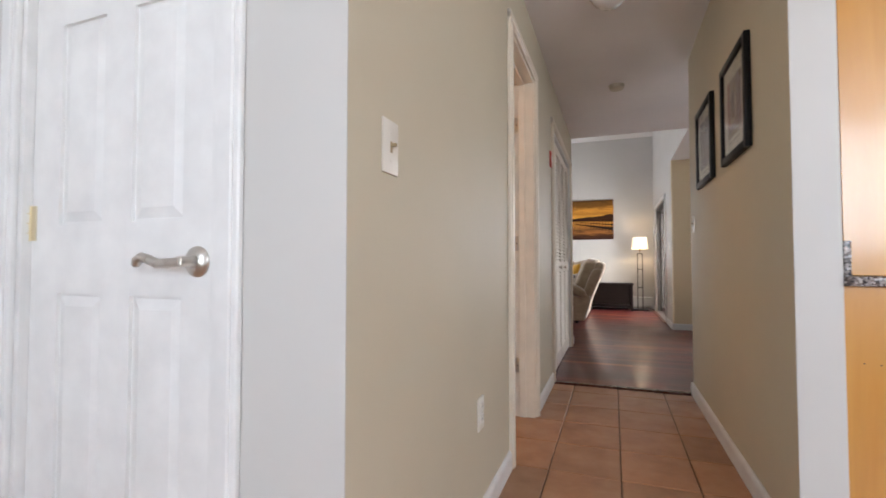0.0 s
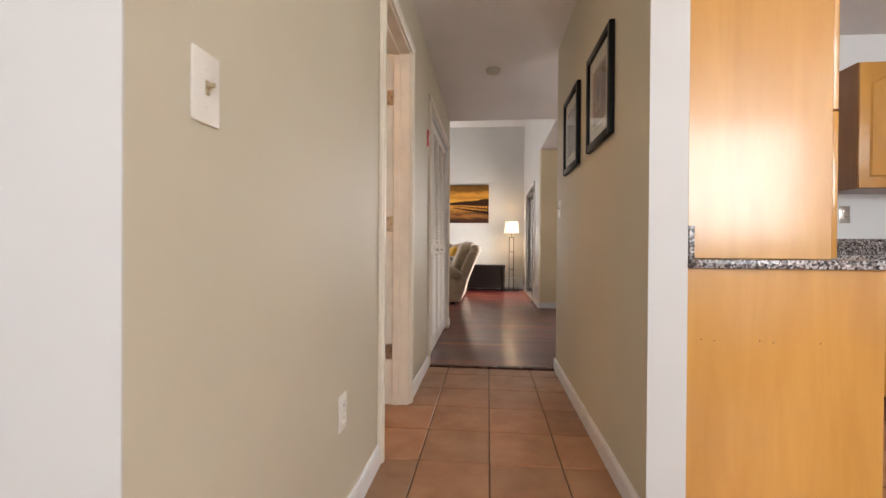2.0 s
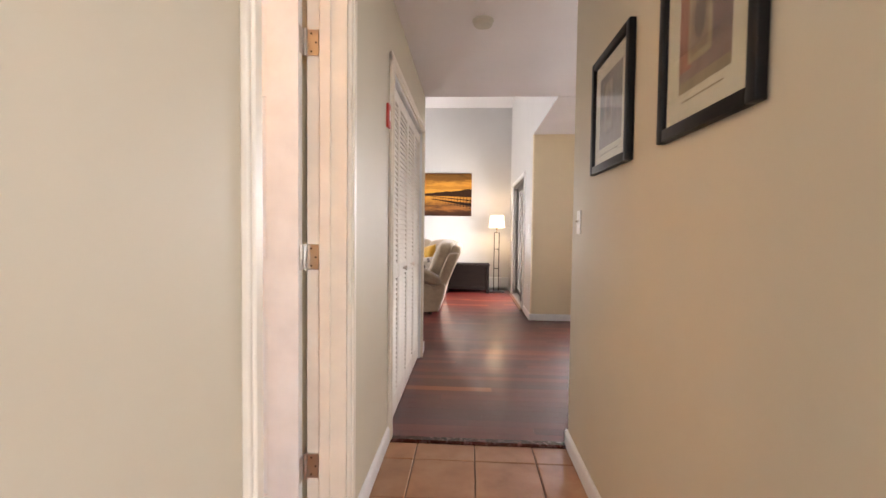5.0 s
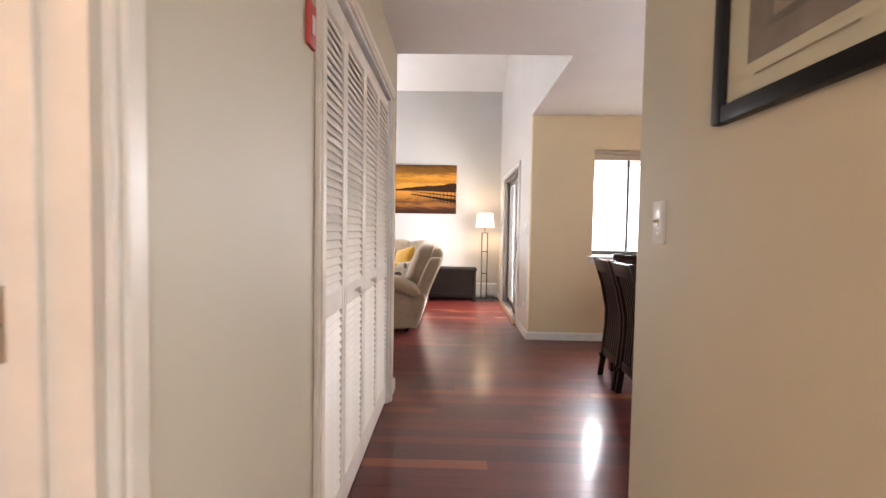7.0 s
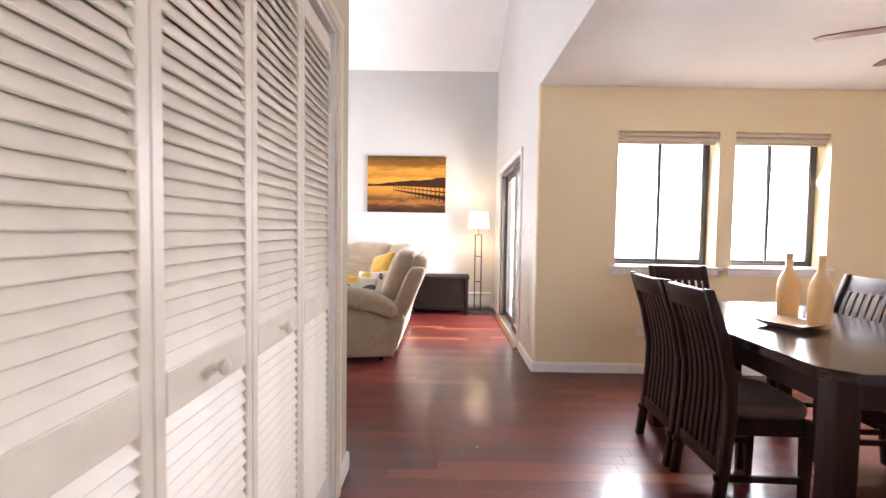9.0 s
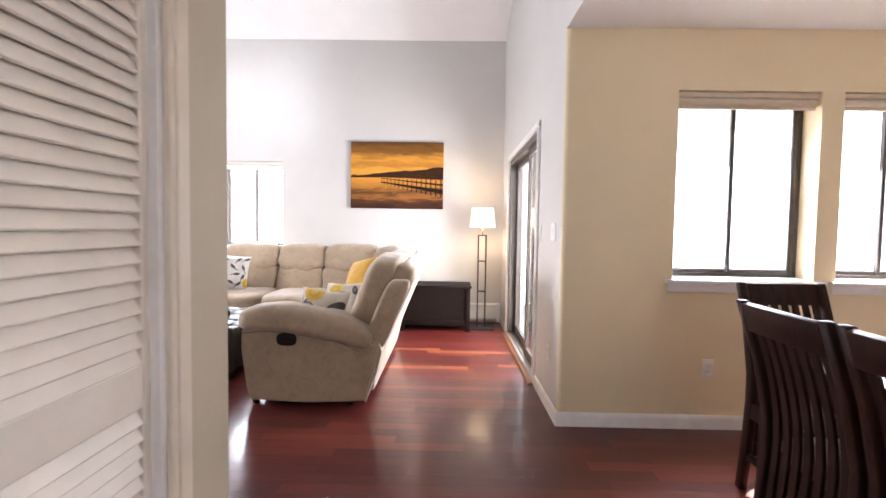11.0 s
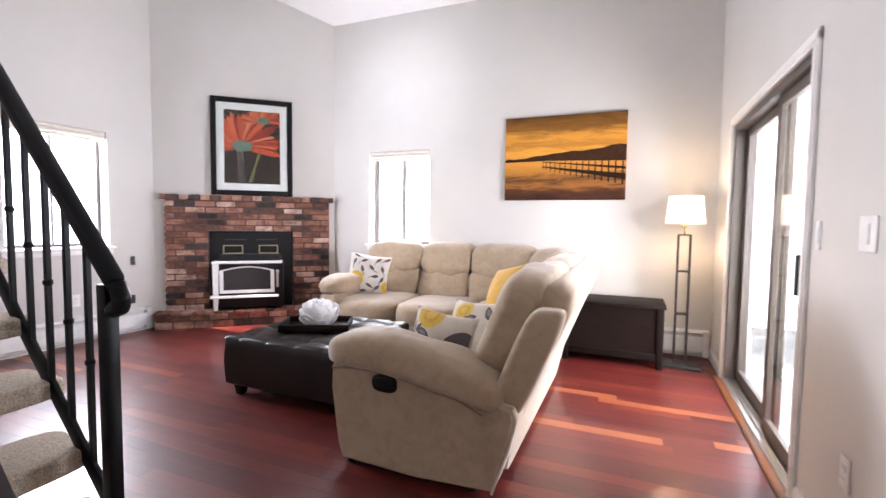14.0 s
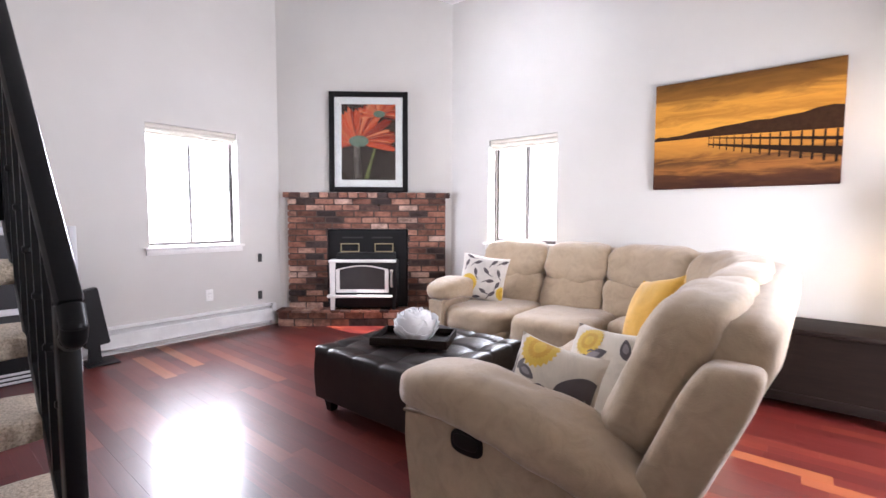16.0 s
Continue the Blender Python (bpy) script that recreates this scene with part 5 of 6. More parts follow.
def throw_pillow(label, m, mat, size=0.42, prints=()):
    """A square cushion, plump in the middle with soft corners; prints lie on its front."""
    top = thing("throw_pillow", label, "pillow", m, "throw pillows")
    h = size / 2
    def thick(u, v):
        return 0.078 * max(0.0, (1 - u * u)) ** 0.5 * max(0.0, (1 - v * v)) ** 0.5 * (1 + 0.10 * noise.noise((u * 2.1 + size * 9, v * 2.1, 0.3))) + 0.004
    def edge(u, v):
        return Vector((h * u * (1 - 0.09 * (1 - v * v) * abs(u) ** 3), 0, h * v * (1 - 0.09 * (1 - u * u) * abs(v) ** 3)))
    bm = B()
    N2 = 18
    for s in (-1, 1):
        g = [[bm.verts.new(edge(2 * i / N2 - 1, 2 * j / N2 - 1) + Vector((0, s * thick(2 * i / N2 - 1, 2 * j / N2 - 1), 0))) for j in range(N2 + 1)] for i in range(N2 + 1)]
        for i in range(N2):
            for j in range(N2):
                bm.faces.new((g[i][j], g[i + 1][j], g[i + 1][j + 1], g[i][j + 1]))
    bmesh.ops.remove_doubles(bm, verts=bm.verts[:], dist=0.0085)
    part("cover", bm, mat, top, smooth=70)
    def blob(cx, cz, pts, ink, nm, lift=0.0022):
        bm = B()
        def on(u, v):
            u, v = max(-0.985, min(0.985, u)), max(-0.985, min(0.985, v))
            return bm.verts.new(edge(u, v) + Vector((0, -thick(u, v) - lift, 0)))
        c = on(cx, cz)
        rings = [[on(cx + k * x, cz + k * y) for x, y in pts] for k in (0.25, 0.5, 0.75, 1.0)]
        n = len(pts)
        for i in range(n):
            j = (i + 1) % n
            bm.faces.new((c, rings[0][i], rings[0][j]))
            for p, q in zip(rings, rings[1:]):
                bm.faces.new((p[i], q[i], q[j], p[j]))
        part(nm, bm, ink, top, smooth=60)
    for kind, cx, cz, r, a0 in prints:
        ca, sa = math.cos(a0), math.sin(a0)
        if kind == "sun":
            for k, ink in ((1.0, GOLD_INK), (0.62, AMBER_INK), (0.34, GOLD_INK)):
                blob(cx, cz, [(k * r * (1 if i % 2 else 0.86) * math.cos(math.pi * i / 22), k * r * (1 if i % 2 else 0.86) * math.sin(math.pi * i / 22)) for i in range(44)], ink, "printed_flower", 0.0022 + 0.0008 * (1 - k))
        elif kind == "patch":
            blob(cx, cz, [(r * math.cos(t) + 0.05 * math.cos(3 * t), r * 0.8 * math.sin(t)) for t in [2 * math.pi * i / 24 for i in range(24)]], GREY_INK, "printed_leaf", 0.0018)
        else:
            wide = 0.36 if kind == "leaf" else 0.035
            pts = []
            for i in range(16):
                t = 2 * math.pi * i / 16
                x = math.cos(t)
                y = wide * math.copysign(abs(math.sin(t)) ** 1.5, math.sin(t)) * (1.25 - 0.3 * x) + (0.06 if kind == "leaf" else 0.16) * (1 - x * x)
                pts.append((r * (x * ca - y * sa), r * (x * sa + y * ca)))
            blob(cx, cz, pts, GREY_INK, "printed_leaf" if kind == "leaf" else "printed_stem")
            if kind == "leaf" and r > 0.2:
                blob(cx, cz + 0.05 * r, [(0.55 * x, 0.5 * y) for x, y in pts], PALE_INK, "leaf_heart", 0.0030)
    return top


AMBER_INK = cloth("amber_print_ink", (0.58, 0.33, 0.03), 0.9)
PALE_INK = cloth("pale_grey_print_ink", (0.24, 0.21, 0.22), 0.9)
WHITE_LINEN = cloth("white_printed_linen", (0.66, 0.62, 0.57), 0.9, 500, 5, 0.25)
SPRIGS = [("sun", -0.55, -0.30, 0.40, 0), ("sun", 0.95, -0.55, 0.30, 0)]
for x, z, a in ((-0.25, 0.62, 0.5), (0.12, 0.30, 2.4), (0.42, 0.72, 0.9), (0.66, 0.28, 2.0), (0.36, -0.12, 0.2), (0.10, -0.55, 2.7), (0.52, -0.62, 0.8), (-0.12, -0.88, 0.2), (-0.72, 0.55, 1.3), (-0.30, 0.20, 1.9), (0.84, 0.78, 0.5), (0.70, -0.22, 1.1), (-0.66, 0.88, 2.8)):
    SPRIGS += [("leaf", x, z, 0.17, a), ("stem", x - 0.2 * math.cos(a), z - 0.2 * math.sin(a), 0.2, a + 0.3)]
throw_pillow("white pillow printed with grey leaves and a yellow flower", pose(-2.25, 10.27, 0.655, rx=-17, ry=8, rz=26), WHITE_LINEN, 0.42, SPRIGS)
throw_pillow("plain mustard yellow pillow in the sofa corner", pose(-0.60, 9.36, 0.715, rx=-24, ry=-12, rz=-46), MUSTARD, 0.39)
throw_pillow("cream pillow with yellow dahlia and grey leaves behind the arm", pose(-0.700, 8.45, 0.556, rx=-20, ry=5, rz=-8), LINEN, 0.37, [("sun", -0.36, 0.84, 0.46, 0), ("leaf", -0.42, 0.26, 0.24, -0.3), ("stem", -0.72, 0.05, 0.55, 1.7), ("leaf", -0.84, 0.10, 0.15, 2.2), ("leaf", 0.06, -0.02, 0.32, -0.15), ("stem", -0.36, -0.16, 0.32, 0.3), ("patch", 0.82, 0.14, 0.50, 0), ("patch", 0.5, -0.6, 0.5, 0), ("leaf", -0.3, -0.8, 0.26, 0.4), ("leaf", -0.62, 0.38, 0.15, 1.0)])
throw_pillow("cream pillow with yellow flower and grey leaves lying behind", pose(-0.60, 8.71, 0.572, rx=-24, ry=-4, rz=-22), LINEN, 0.39, [("sun", -0.30, 0.62, 0.36, 0), ("leaf", -0.05, 0.30, 0.34, 0.5), ("stem", 0.15, 0.1, 0.4, 2.0), ("leaf", -0.5, -0.1, 0.24, 0.6), ("leaf", 0.6, 0.6, 0.24, 2.0)])


# ---- ottoman with tray and flower ----
def leather():
    m = Mat("dark_brown_leather", (0.022, 0.015, 0.013), 0.34)
    m.b.inputs["Specular IOR Level"].default_value = 0.35
    m.bump(m.noise(240, 3), 0.25, 0.002)
    n = m.noise(6, 4)
    m.rough(n, 0.26, 0.46)
    m.color(m.ramp(n, [(0.3, (0.007, 0.005, 0.0045)), (0.7, (0.018, 0.012, 0.010))]))
    return m.m


LEATHER = leather()
OX, OY, OW = -1.865, 9.035, 0.925


def ottoman():
    top = thing("ottoman", "square tufted dark brown leather ottoman with wooden feet", "ottoman", pose(OX, OY, 0))
    h = OW / 2
    bm = B()
    box(bm, (-h + 0.006, -h + 0.006, 0.075), (h - 0.006, h - 0.006, 0.36), 0.02, 3)
    part("body", bm, LEATHER, top)
    bm = B()
    n = 72
    knots = [(i - 1.5) * 0.225 for i in range(4)]
    def zed(x, y):
        d = min(math.hypot(x - a, y - b) for a in knots for b in knots)
        line = min(min(abs(x - a) for a in knots), min(abs(y - b) for b in knots))
        e = min(h - abs(x), h - abs(y))
        return 0.392 + 0.026 * (1 - math.exp(-d / 0.05)) - 0.012 * math.exp(-line / 0.014) - 0.022 * math.exp(-e / 0.016)
    g = [[bm.verts.new((-h + OW * i / n, -h + OW * j / n, zed(-h + OW * i / n, -h + OW * j / n))) for j in range(n + 1)] for i in range(n + 1)]
    for i in range(n):
        for j in range(n):
            bm.faces.new((g[i][j], g[i + 1][j], g[i + 1][j + 1], g[i][j + 1]))
    rim = [e for e in bm.edges if e.is_boundary]
    ex = bmesh.ops.extrude_edge_only(bm, edges=rim)
    for v in ex["geom"]:
        if isinstance(v, bmesh.types.BMVert):
            v.co.z = 0.088
            v.co.x *= 0.996
            v.co.y *= 0.996
    bmesh.ops.subdivide_edges(bm, edges=[e for e in bm.edges if abs(e.verts[0].co.z - e.verts[1].co.z) > 0.2], cuts=5)
    for v in bm.verts:
        if 0.1 < v.co.z < 0.34:
            k = 1 + 0.012 * math.sin((v.co.z - 0.088) / 0.28 * math.pi)
            v.co.x *= k
            v.co.y *= k
    part("tufted_top", bm, LEATHER, top, smooth=60)
    for a in knots:
        for b in knots:
            bm = B()
            bmesh.ops.create_icosphere(bm, subdivisions=1, radius=0.011, matrix=Matrix.Translation((a, b, zed(a, b) + 0.001)) @ Matrix.Diagonal((1, 1, 0.5, 1)))
            part("button", bm, LEATHER, top)
    for x in (-1, 1):
        for y in (-1, 1):
            bm = B()
            rod(bm, (x * (h - 0.07), y * (h - 0.07), 0), (x * (h - 0.07), y * (h - 0.07), 0.09), 0.032, 0.05, 4)
            bmesh.ops.rotate(bm, verts=bm.verts[:], cent=(x * (h - 0.07), y * (h - 0.07), 0), matrix=Matrix.Rotation(radians(45), 3, "Z"))
            part("leg", bm, ESPRESSO, top, smooth=0)


ottoman()
top = thing("serving_tray", "dark wooden serving tray with raised rim on the ottoman", "tray", pose(-1.91, 9.02, 0.417, rz=28))
bm = B()
box(bm, (-0.235, -0.155, 0), (0.235, 0.155, 0.010), 0.003)
part("bottom", bm, ESPRESSO, top)
for lo, hi in (((-0.24, -0.16, 0), (0.24, -0.146, 0.05)), ((-0.24, 0.146, 0), (0.24, 0.16, 0.05)), ((-0.24, -0.146, 0), (-0.226, 0.146, 0.05)), ((0.226, -0.146, 0), (0.24, 0.146, 0.05))):
    bm = B()
    box(bm, lo, hi, 0.003)
    part("rim", bm, ESPRESSO, top)

PETAL = Mat("white_ceramic_petal", (0.82, 0.82, 0.83), 0.4, 0.0).m
top = thing("flower_ornament", "white ceramic peony bowl on the tray", "ornament", pose(-1.885, 9.01, 0.427) @ Matrix.Diagonal((1.38, 1.38, 1.28, 1)))
bm = B()
lathe(bm, [(0.050, 0), (0.054, 0.010), (0.052, 0.02), (0.066, 0.038), (0.074, 0.06), (0.06, 0.09), (0.01, 0.10)], seg=28)
part("bowl", bm, PETAL, top)
rp = random.Random(4)
for ring, (cnt, th, L, wd) in enumerate(((9, 100, 0.092, 0.50), (9, 82, 0.099, 0.50), (8, 66, 0.102, 0.52), (8, 50, 0.101, 0.56), (6, 34, 0.093, 0.7), (5, 22, 0.083, 0.8), (4, 14, 0.070, 0.8))):
    for i in range(cnt):
        a = 2 * math.pi * (i + 0.5 * (ring % 2)) / cnt + rp.uniform(-0.2, 0.2)
        t0, ln, ph = radians(th + rp.uniform(-6, 6)), L * rp.uniform(0.94, 1.05), rp.uniform(0, 6)
        bm = B()
        g = [[None] * 7 for _ in range(9)]
        for p in range(9):
            for q in range(7):
                u, v = p / 4 - 1, q / 6
                tt = t0 * (1.35 - 0.35 * v) - 0.13 * (1 - u ** 4) * v
                rr = ln * (0.82 + 0.18 * v) + 0.008 * max(0, v - 0.6) + 0.006 * v * math.sin(3.6 * u + ph)
                az = 1.2 * wd * u * (0.65 + 0.35 * math.sin(math.pi * (0.2 + 0.6 * v)))
                g[p][q] = bm.verts.new((rr * math.sin(tt) * math.cos(az), rr * math.sin(tt) * math.sin(az), 0.062 + rr * math.cos(tt) + 0.004 * v * math.sin(5.5 * u + 2 * ph)))
        for p in range(8):
            for q in range(6):
                bm.faces.new((g[p][q], g[p + 1][q], g[p + 1][q + 1], g[p][q + 1]))
        bmesh.ops.rotate(bm, verts=bm.verts[:], cent=(0, 0, 0), matrix=Matrix.Rotation(a, 3, "Z"))
        bmesh.ops.solidify(bm, geom=bm.faces[:], thickness=0.002)
        part("petal", bm, PETAL, top, smooth=70)


# ---- dining room ----
DARK_WOOD = wood("dark_walnut_stain", (0.012, 0.0048, 0.0036), (0.036, 0.014, 0.0095), 0.42, (13, 13, 1.0), spec=0.12)
TABLE_WOOD = wood("dark_table_lacquer", (0.012, 0.005, 0.0045), (0.034, 0.014, 0.011), 0.15, (12, 0.8, 12))
SEAT = cloth("brown_microfibre_seat", (0.12, 0.068, 0.046), 0.85, 300, 6, 0.3, 0.12)


def dining_chair():
    """A slat-back chair facing local +x, its back legs near x = 0."""
    top = thing("dining_chair", "dark-stained wooden slat-back dining chair with brown padded seat", "chair", pose(0, 0, 0), "chairs round the table")
    w = 0.40
    prof = [(0.040, 0.0), (0.066, 0.20), (0.085, 0.42), (0.085, 0.55), (0.045, 0.75), (-0.02, 0.955)]
    for y in (-w / 2, w / 2 - 0.034):
        bm = B()
        f = [(x, z) for x, z in prof] + [(x + (0.034 if z > 0.9 else 0.042), z) for x, z in prof[::-1]]
        prism(bm, f, "y", y, y + 0.034)
        bmesh.ops.bevel(bm, geom=bm.edges[:], offset=0.004, segments=1, affect="EDGES")
        part("back_leg", bm, DARK_WOOD, top, smooth=50)
    for x in (w - 0.005,):
        for y in (-w / 2, w / 2 - 0.038):
            bm = B()
            rod(bm, (x + 0.02, y + 0.019, 0), (x + 0.02, y + 0.019, 0.42), 0.019, 0.027, 4)
            bmesh.ops.rotate(bm, verts=bm.verts[:], cent=(x + 0.02, y + 0.019, 0), matrix=Matrix.Rotation(radians(45), 3, "Z"))
            part("front_leg", bm, DARK_WOOD, top, smooth=0)
    bm = B()
    for lo, hi in (((0.10, -w / 2 + 0.004, 0.355), (w, -w / 2 + 0.026, 0.425)), ((0.10, w / 2 - 0.026, 0.355), (w, w / 2 - 0.004, 0.425)), ((w - 0.005, -w / 2 + 0.03, 0.355), (w + 0.02, w / 2 - 0.03, 0.425)), ((0.115, -w / 2 + 0.03, 0.355), (0.14, w / 2 - 0.03, 0.425))):
        box(bm, lo, hi, 0.003, 1)
    part("seat_frame", bm, DARK_WOOD, top)
    bm = B()
    v = pillow(bm, (0.116, -w / 2 + 0.008, 0.415), (w + 0.045, w / 2 - 0.008, 0.49), 5, 8)
    part("seat", bm, SEAT, top, smooth=60)
    bm = B()
    beam(bm, (-0.012 + 0.02, -w / 2 + 0.03, 0.90), (-0.012 + 0.02, w / 2 - 0.03, 0.90), 0.024, 0.10, 0.005, up=(-0.3, 0, 0.95))
    part("top_rail", bm, DARK_WOOD, top)
    bm = B()
    beam(bm, (0.087, -w / 2 + 0.03, 0.20), (0.087, w / 2 - 0.03, 0.20), 0.022, 0.06, 0.004)
    part("lower_rail", bm, DARK_WOOD, top)
    for i in range(7):
        y = -w / 2 + 0.06 + i * (w - 0.12) / 6
        bm = B()
        side = [(0.080, 0.20), (0.088, 0.32), (0.097, 0.42), (0.100, 0.50), (0.095, 0.58), (0.082, 0.66), (0.060, 0.75), (0.034, 0.83), (0.006, 0.90)]
        prism(bm, side + [(x + 0.012, z) for x, z in side[::-1]], "y", y - 0.0135, y + 0.0135)
        part("slat", bm, DARK_WOOD, top)
    for y in (-w / 2 + 0.017, w / 2 - 0.017):
        bm = B()
        beam(bm, (0.05, y, 0.17), (w + 0.01, y, 0.17), 0.018, 0.028, 0.002)
        part("stretcher", bm, DARK_WOOD, top)
    return top


chair = dining_chair()
chair.matrix_world = pose(1.220, 6.615, 0, rz=-2)
for m in (pose(1.215, 6.20, 0, rz=-2), pose(2.50, 6.66, 0, rz=178), pose(2.47, 6.17, 0, rz=178), pose(1.765, 7.37, 0, rz=-90), pose(1.78, 5.10, 0, rz=89)):
    copy_thing(chair, m)

table = thing("dining_table", "dark lacquered dining table with clipped corners and square legs", "table", pose(1.80, 6.262, 0, rz=-1.5))
hw, hl = 0.455, 0.735
bm = B()
c = 0.085
prism(bm, [(-hw + c, -hl), (hw - c, -hl), (hw, -hl + c), (hw, hl - c), (hw - c, hl), (-hw + c, hl), (-hw, hl - c), (-hw, -hl + c)], "z", 0.722, 0.76)
bmesh.ops.bevel(bm, geom=[e for e in bm.edges if e.calc_length() > 0.1 or True], offset=0.005, segments=2, affect="EDGES")
part("tabletop", bm, TABLE_WOOD, table)
for lo, hi in (((-hw + 0.07, -hl + 0.05, 0.63), (hw - 0.07, -hl + 0.072, 0.722)), ((-hw + 0.07, hl - 0.072, 0.63), (hw - 0.07, hl - 0.05, 0.722)), ((-hw + 0.05, -hl + 0.072, 0.63), (-hw + 0.072, hl - 0.072, 0.722)), ((hw - 0.072, -hl + 0.072, 0.63), (hw - 0.05, hl - 0.072, 0.722))):
    bm = B()
    box(bm, lo, hi, 0.003, 1)
    part("apron", bm, DARK_WOOD, table)
for x in (-1, 1):
    for y in (-1, 1):
        bm = B()
        X, Y = x * (hw - 0.085), y * (hl - 0.085)
        box(bm, (X - 0.04, Y - 0.04, 0), (X + 0.04, Y + 0.04, 0.722), 0.005)
        part("leg", bm, DARK_WOOD, table)

TAN = Mat("tan_glazed_ceramic", (0.56, 0.34, 0.15), 0.28)
TAN.color(TAN.ramp(TAN.noise(9, 3, stretch=(1, 1, 0.4)), [(0.3, (0.50, 0.29, 0.12)), (0.7, (0.62, 0.40, 0.19))]))
for x, y in ((1.82, 6.40), (1.835, 6.225)):
    bm = B()
    lathe(bm, [(0.034, 0), (0.042, 0.008), (0.046, 0.03), (0.047, 0.15), (0.045, 0.19), (0.033, 0.225), (0.019, 0.25), (0.0155, 0.27), (0.0145, 0.325), (0.017, 0.33), (0.013, 0.333)], seg=36)
    thing("ceramic_bottle", "tall tan glazed ceramic bottle on the table", "bottle", pose(x, y, 0.76), "ceramic bottles", bm, TAN.m)
top = thing("square_dish", "shallow square cream and wood dish beside the bottles", "dish", pose(1.72, 6.25, 0.76, rz=24))
bm = B()
for (h0, s0), (h1, s1) in (((0.0, 0.06), (0.028, 0.118)),):
    for z0, z1, a, b in ((h0, h1, s0, s1),):
        lo = [bm.verts.new((sx * a, sy * a, z0)) for sx, sy in ((-1, -1), (1, -1), (1, 1), (-1, 1))]
        hi = [bm.verts.new((sx * b, sy * b, z1)) for sx, sy in ((-1, -1), (1, -1), (1, 1), (-1, 1))]
        inn = [bm.verts.new((sx * (b - 0.008), sy * (b - 0.008), z1)) for sx, sy in ((-1, -1), (1, -1), (1, 1), (-1, 1))]
        flo = [bm.verts.new((sx * (a - 0.002), sy * (a - 0.002), z0 + 0.006)) for sx, sy in ((-1, -1), (1, -1), (1, 1), (-1, 1))]
        bm.faces.new(lo[::-1])
        bm.faces.new(flo)
        for p, q in ((lo, hi), (hi, inn), (inn, flo)):
            for i in range(4):
                bm.faces.new((p[i], p[(i + 1) % 4], q[(i + 1) % 4], q[i]))
part("bowl", bm, gloss("cream_glaze", (0.66, 0.55, 0.40), 0.25), top, smooth=0)
bm = B()
box(bm, (-0.055, -0.055, 0.0065), (0.055, 0.055, 0.008))
part("inlay", bm, gloss("amber_wood_inlay", (0.48, 0.26, 0.09), 0.35), top, smooth=0)


def ceiling_fan():
    top = thing("ceiling_fan", "ceiling fan with brown wooden blades and a lit globe", "ceiling fan", pose(2.50, 6.20, LOW))
    bm = B()
    lathe(bm, [(0.02, -0.12), (0.06, -0.05), (0.07, -0.02), (0.07, 0)], seg=28)
    part("canopy", bm, NICKEL, top)
    bm = B()
    lathe(bm, [(0.05, -0.27), (0.10, -0.255), (0.115, -0.22), (0.11, -0.16), (0.06, -0.12), (0.02, -0.115)], seg=32)
    part("motor", bm, NICKEL, top)
    blade = wood("walnut_blade", (0.11, 0.045, 0.022), (0.24, 0.11, 0.055), 0.4, (1.0, 14, 14))
    for i in range(5):
        bm = B()
        pts = [(0.15, -0.05), (0.30, -0.062), (0.52, -0.068), (0.60, -0.050), (0.625, 0.0), (0.60, 0.050), (0.52, 0.068), (0.30, 0.062), (0.15, 0.05)]
        prism(bm, pts, "z", -0.004, 0.004)
        bmesh.ops.transform(bm, matrix=pose(0, 0, -0.215, rz=81.6 + 72 * i) @ pose(0, 0, 0, rx=-9), verts=bm.verts[:])
        b = part("blade", bm, blade, top)
        bm = B()
        box(bm, (0.09, -0.018, -0.012), (0.20, 0.018, -0.005), 0.003)
        bmesh.ops.transform(bm, matrix=pose(0, 0, -0.215, rz=81.6 + 72 * i) @ pose(0, 0, 0, rx=-9), verts=bm.verts[:])
        part("blade_arm", bm, NICKEL, b)
    globe = Mat("lit_globe", (0.9, 0.85, 0.75), 0.4)
    globe.b.inputs["Emission Color"].default_value = (1.0, 0.80, 0.55, 1)
    globe.b.inputs["Emission Strength"].default_value = 0.75
    bm = B()
    lathe(bm, [(0.075, -0.305), (0.10, -0.30), (0.105, -0.285), (0.09, -0.272), (0.05, -0.27)], seg=28)
    part("light_bowl", bm, globe.m, top, "lit opal light bowl")


ceiling_fan()

# ---- kitchen corner ----
OAK = wood("honey_maple", (0.56, 0.245, 0.036), (0.68, 0.335, 0.062), 0.3, (5, 5, 0.6), 2.0, 0.06, 0.6, 1.0)


def granite():
    m = Mat("speckled_granite", (0.2, 0.18, 0.17), 0.18)
    v = m.node("ShaderNodeTexVoronoi")
    v.inputs["Scale"].default_value = 150
    m.link(m.xyz((1, 1, 1), True), v.inputs["Vector"])
    c = m.ramp(v.outputs["Color"], [(0.2, (0.02, 0.018, 0.02)), (0.42, (0.13, 0.10, 0.09)), (0.6, (0.36, 0.31, 0.28)), (0.85, (0.62, 0.59, 0.57))])
    m.color(m.mix(c, m.ramp(m.noise(40, 4, world=True), [(0.35, (0.4, 0.4, 0.42)), (0.65, (1.15, 1.1, 1.1))]), 0.7, "MULTIPLY"))
    return m.m


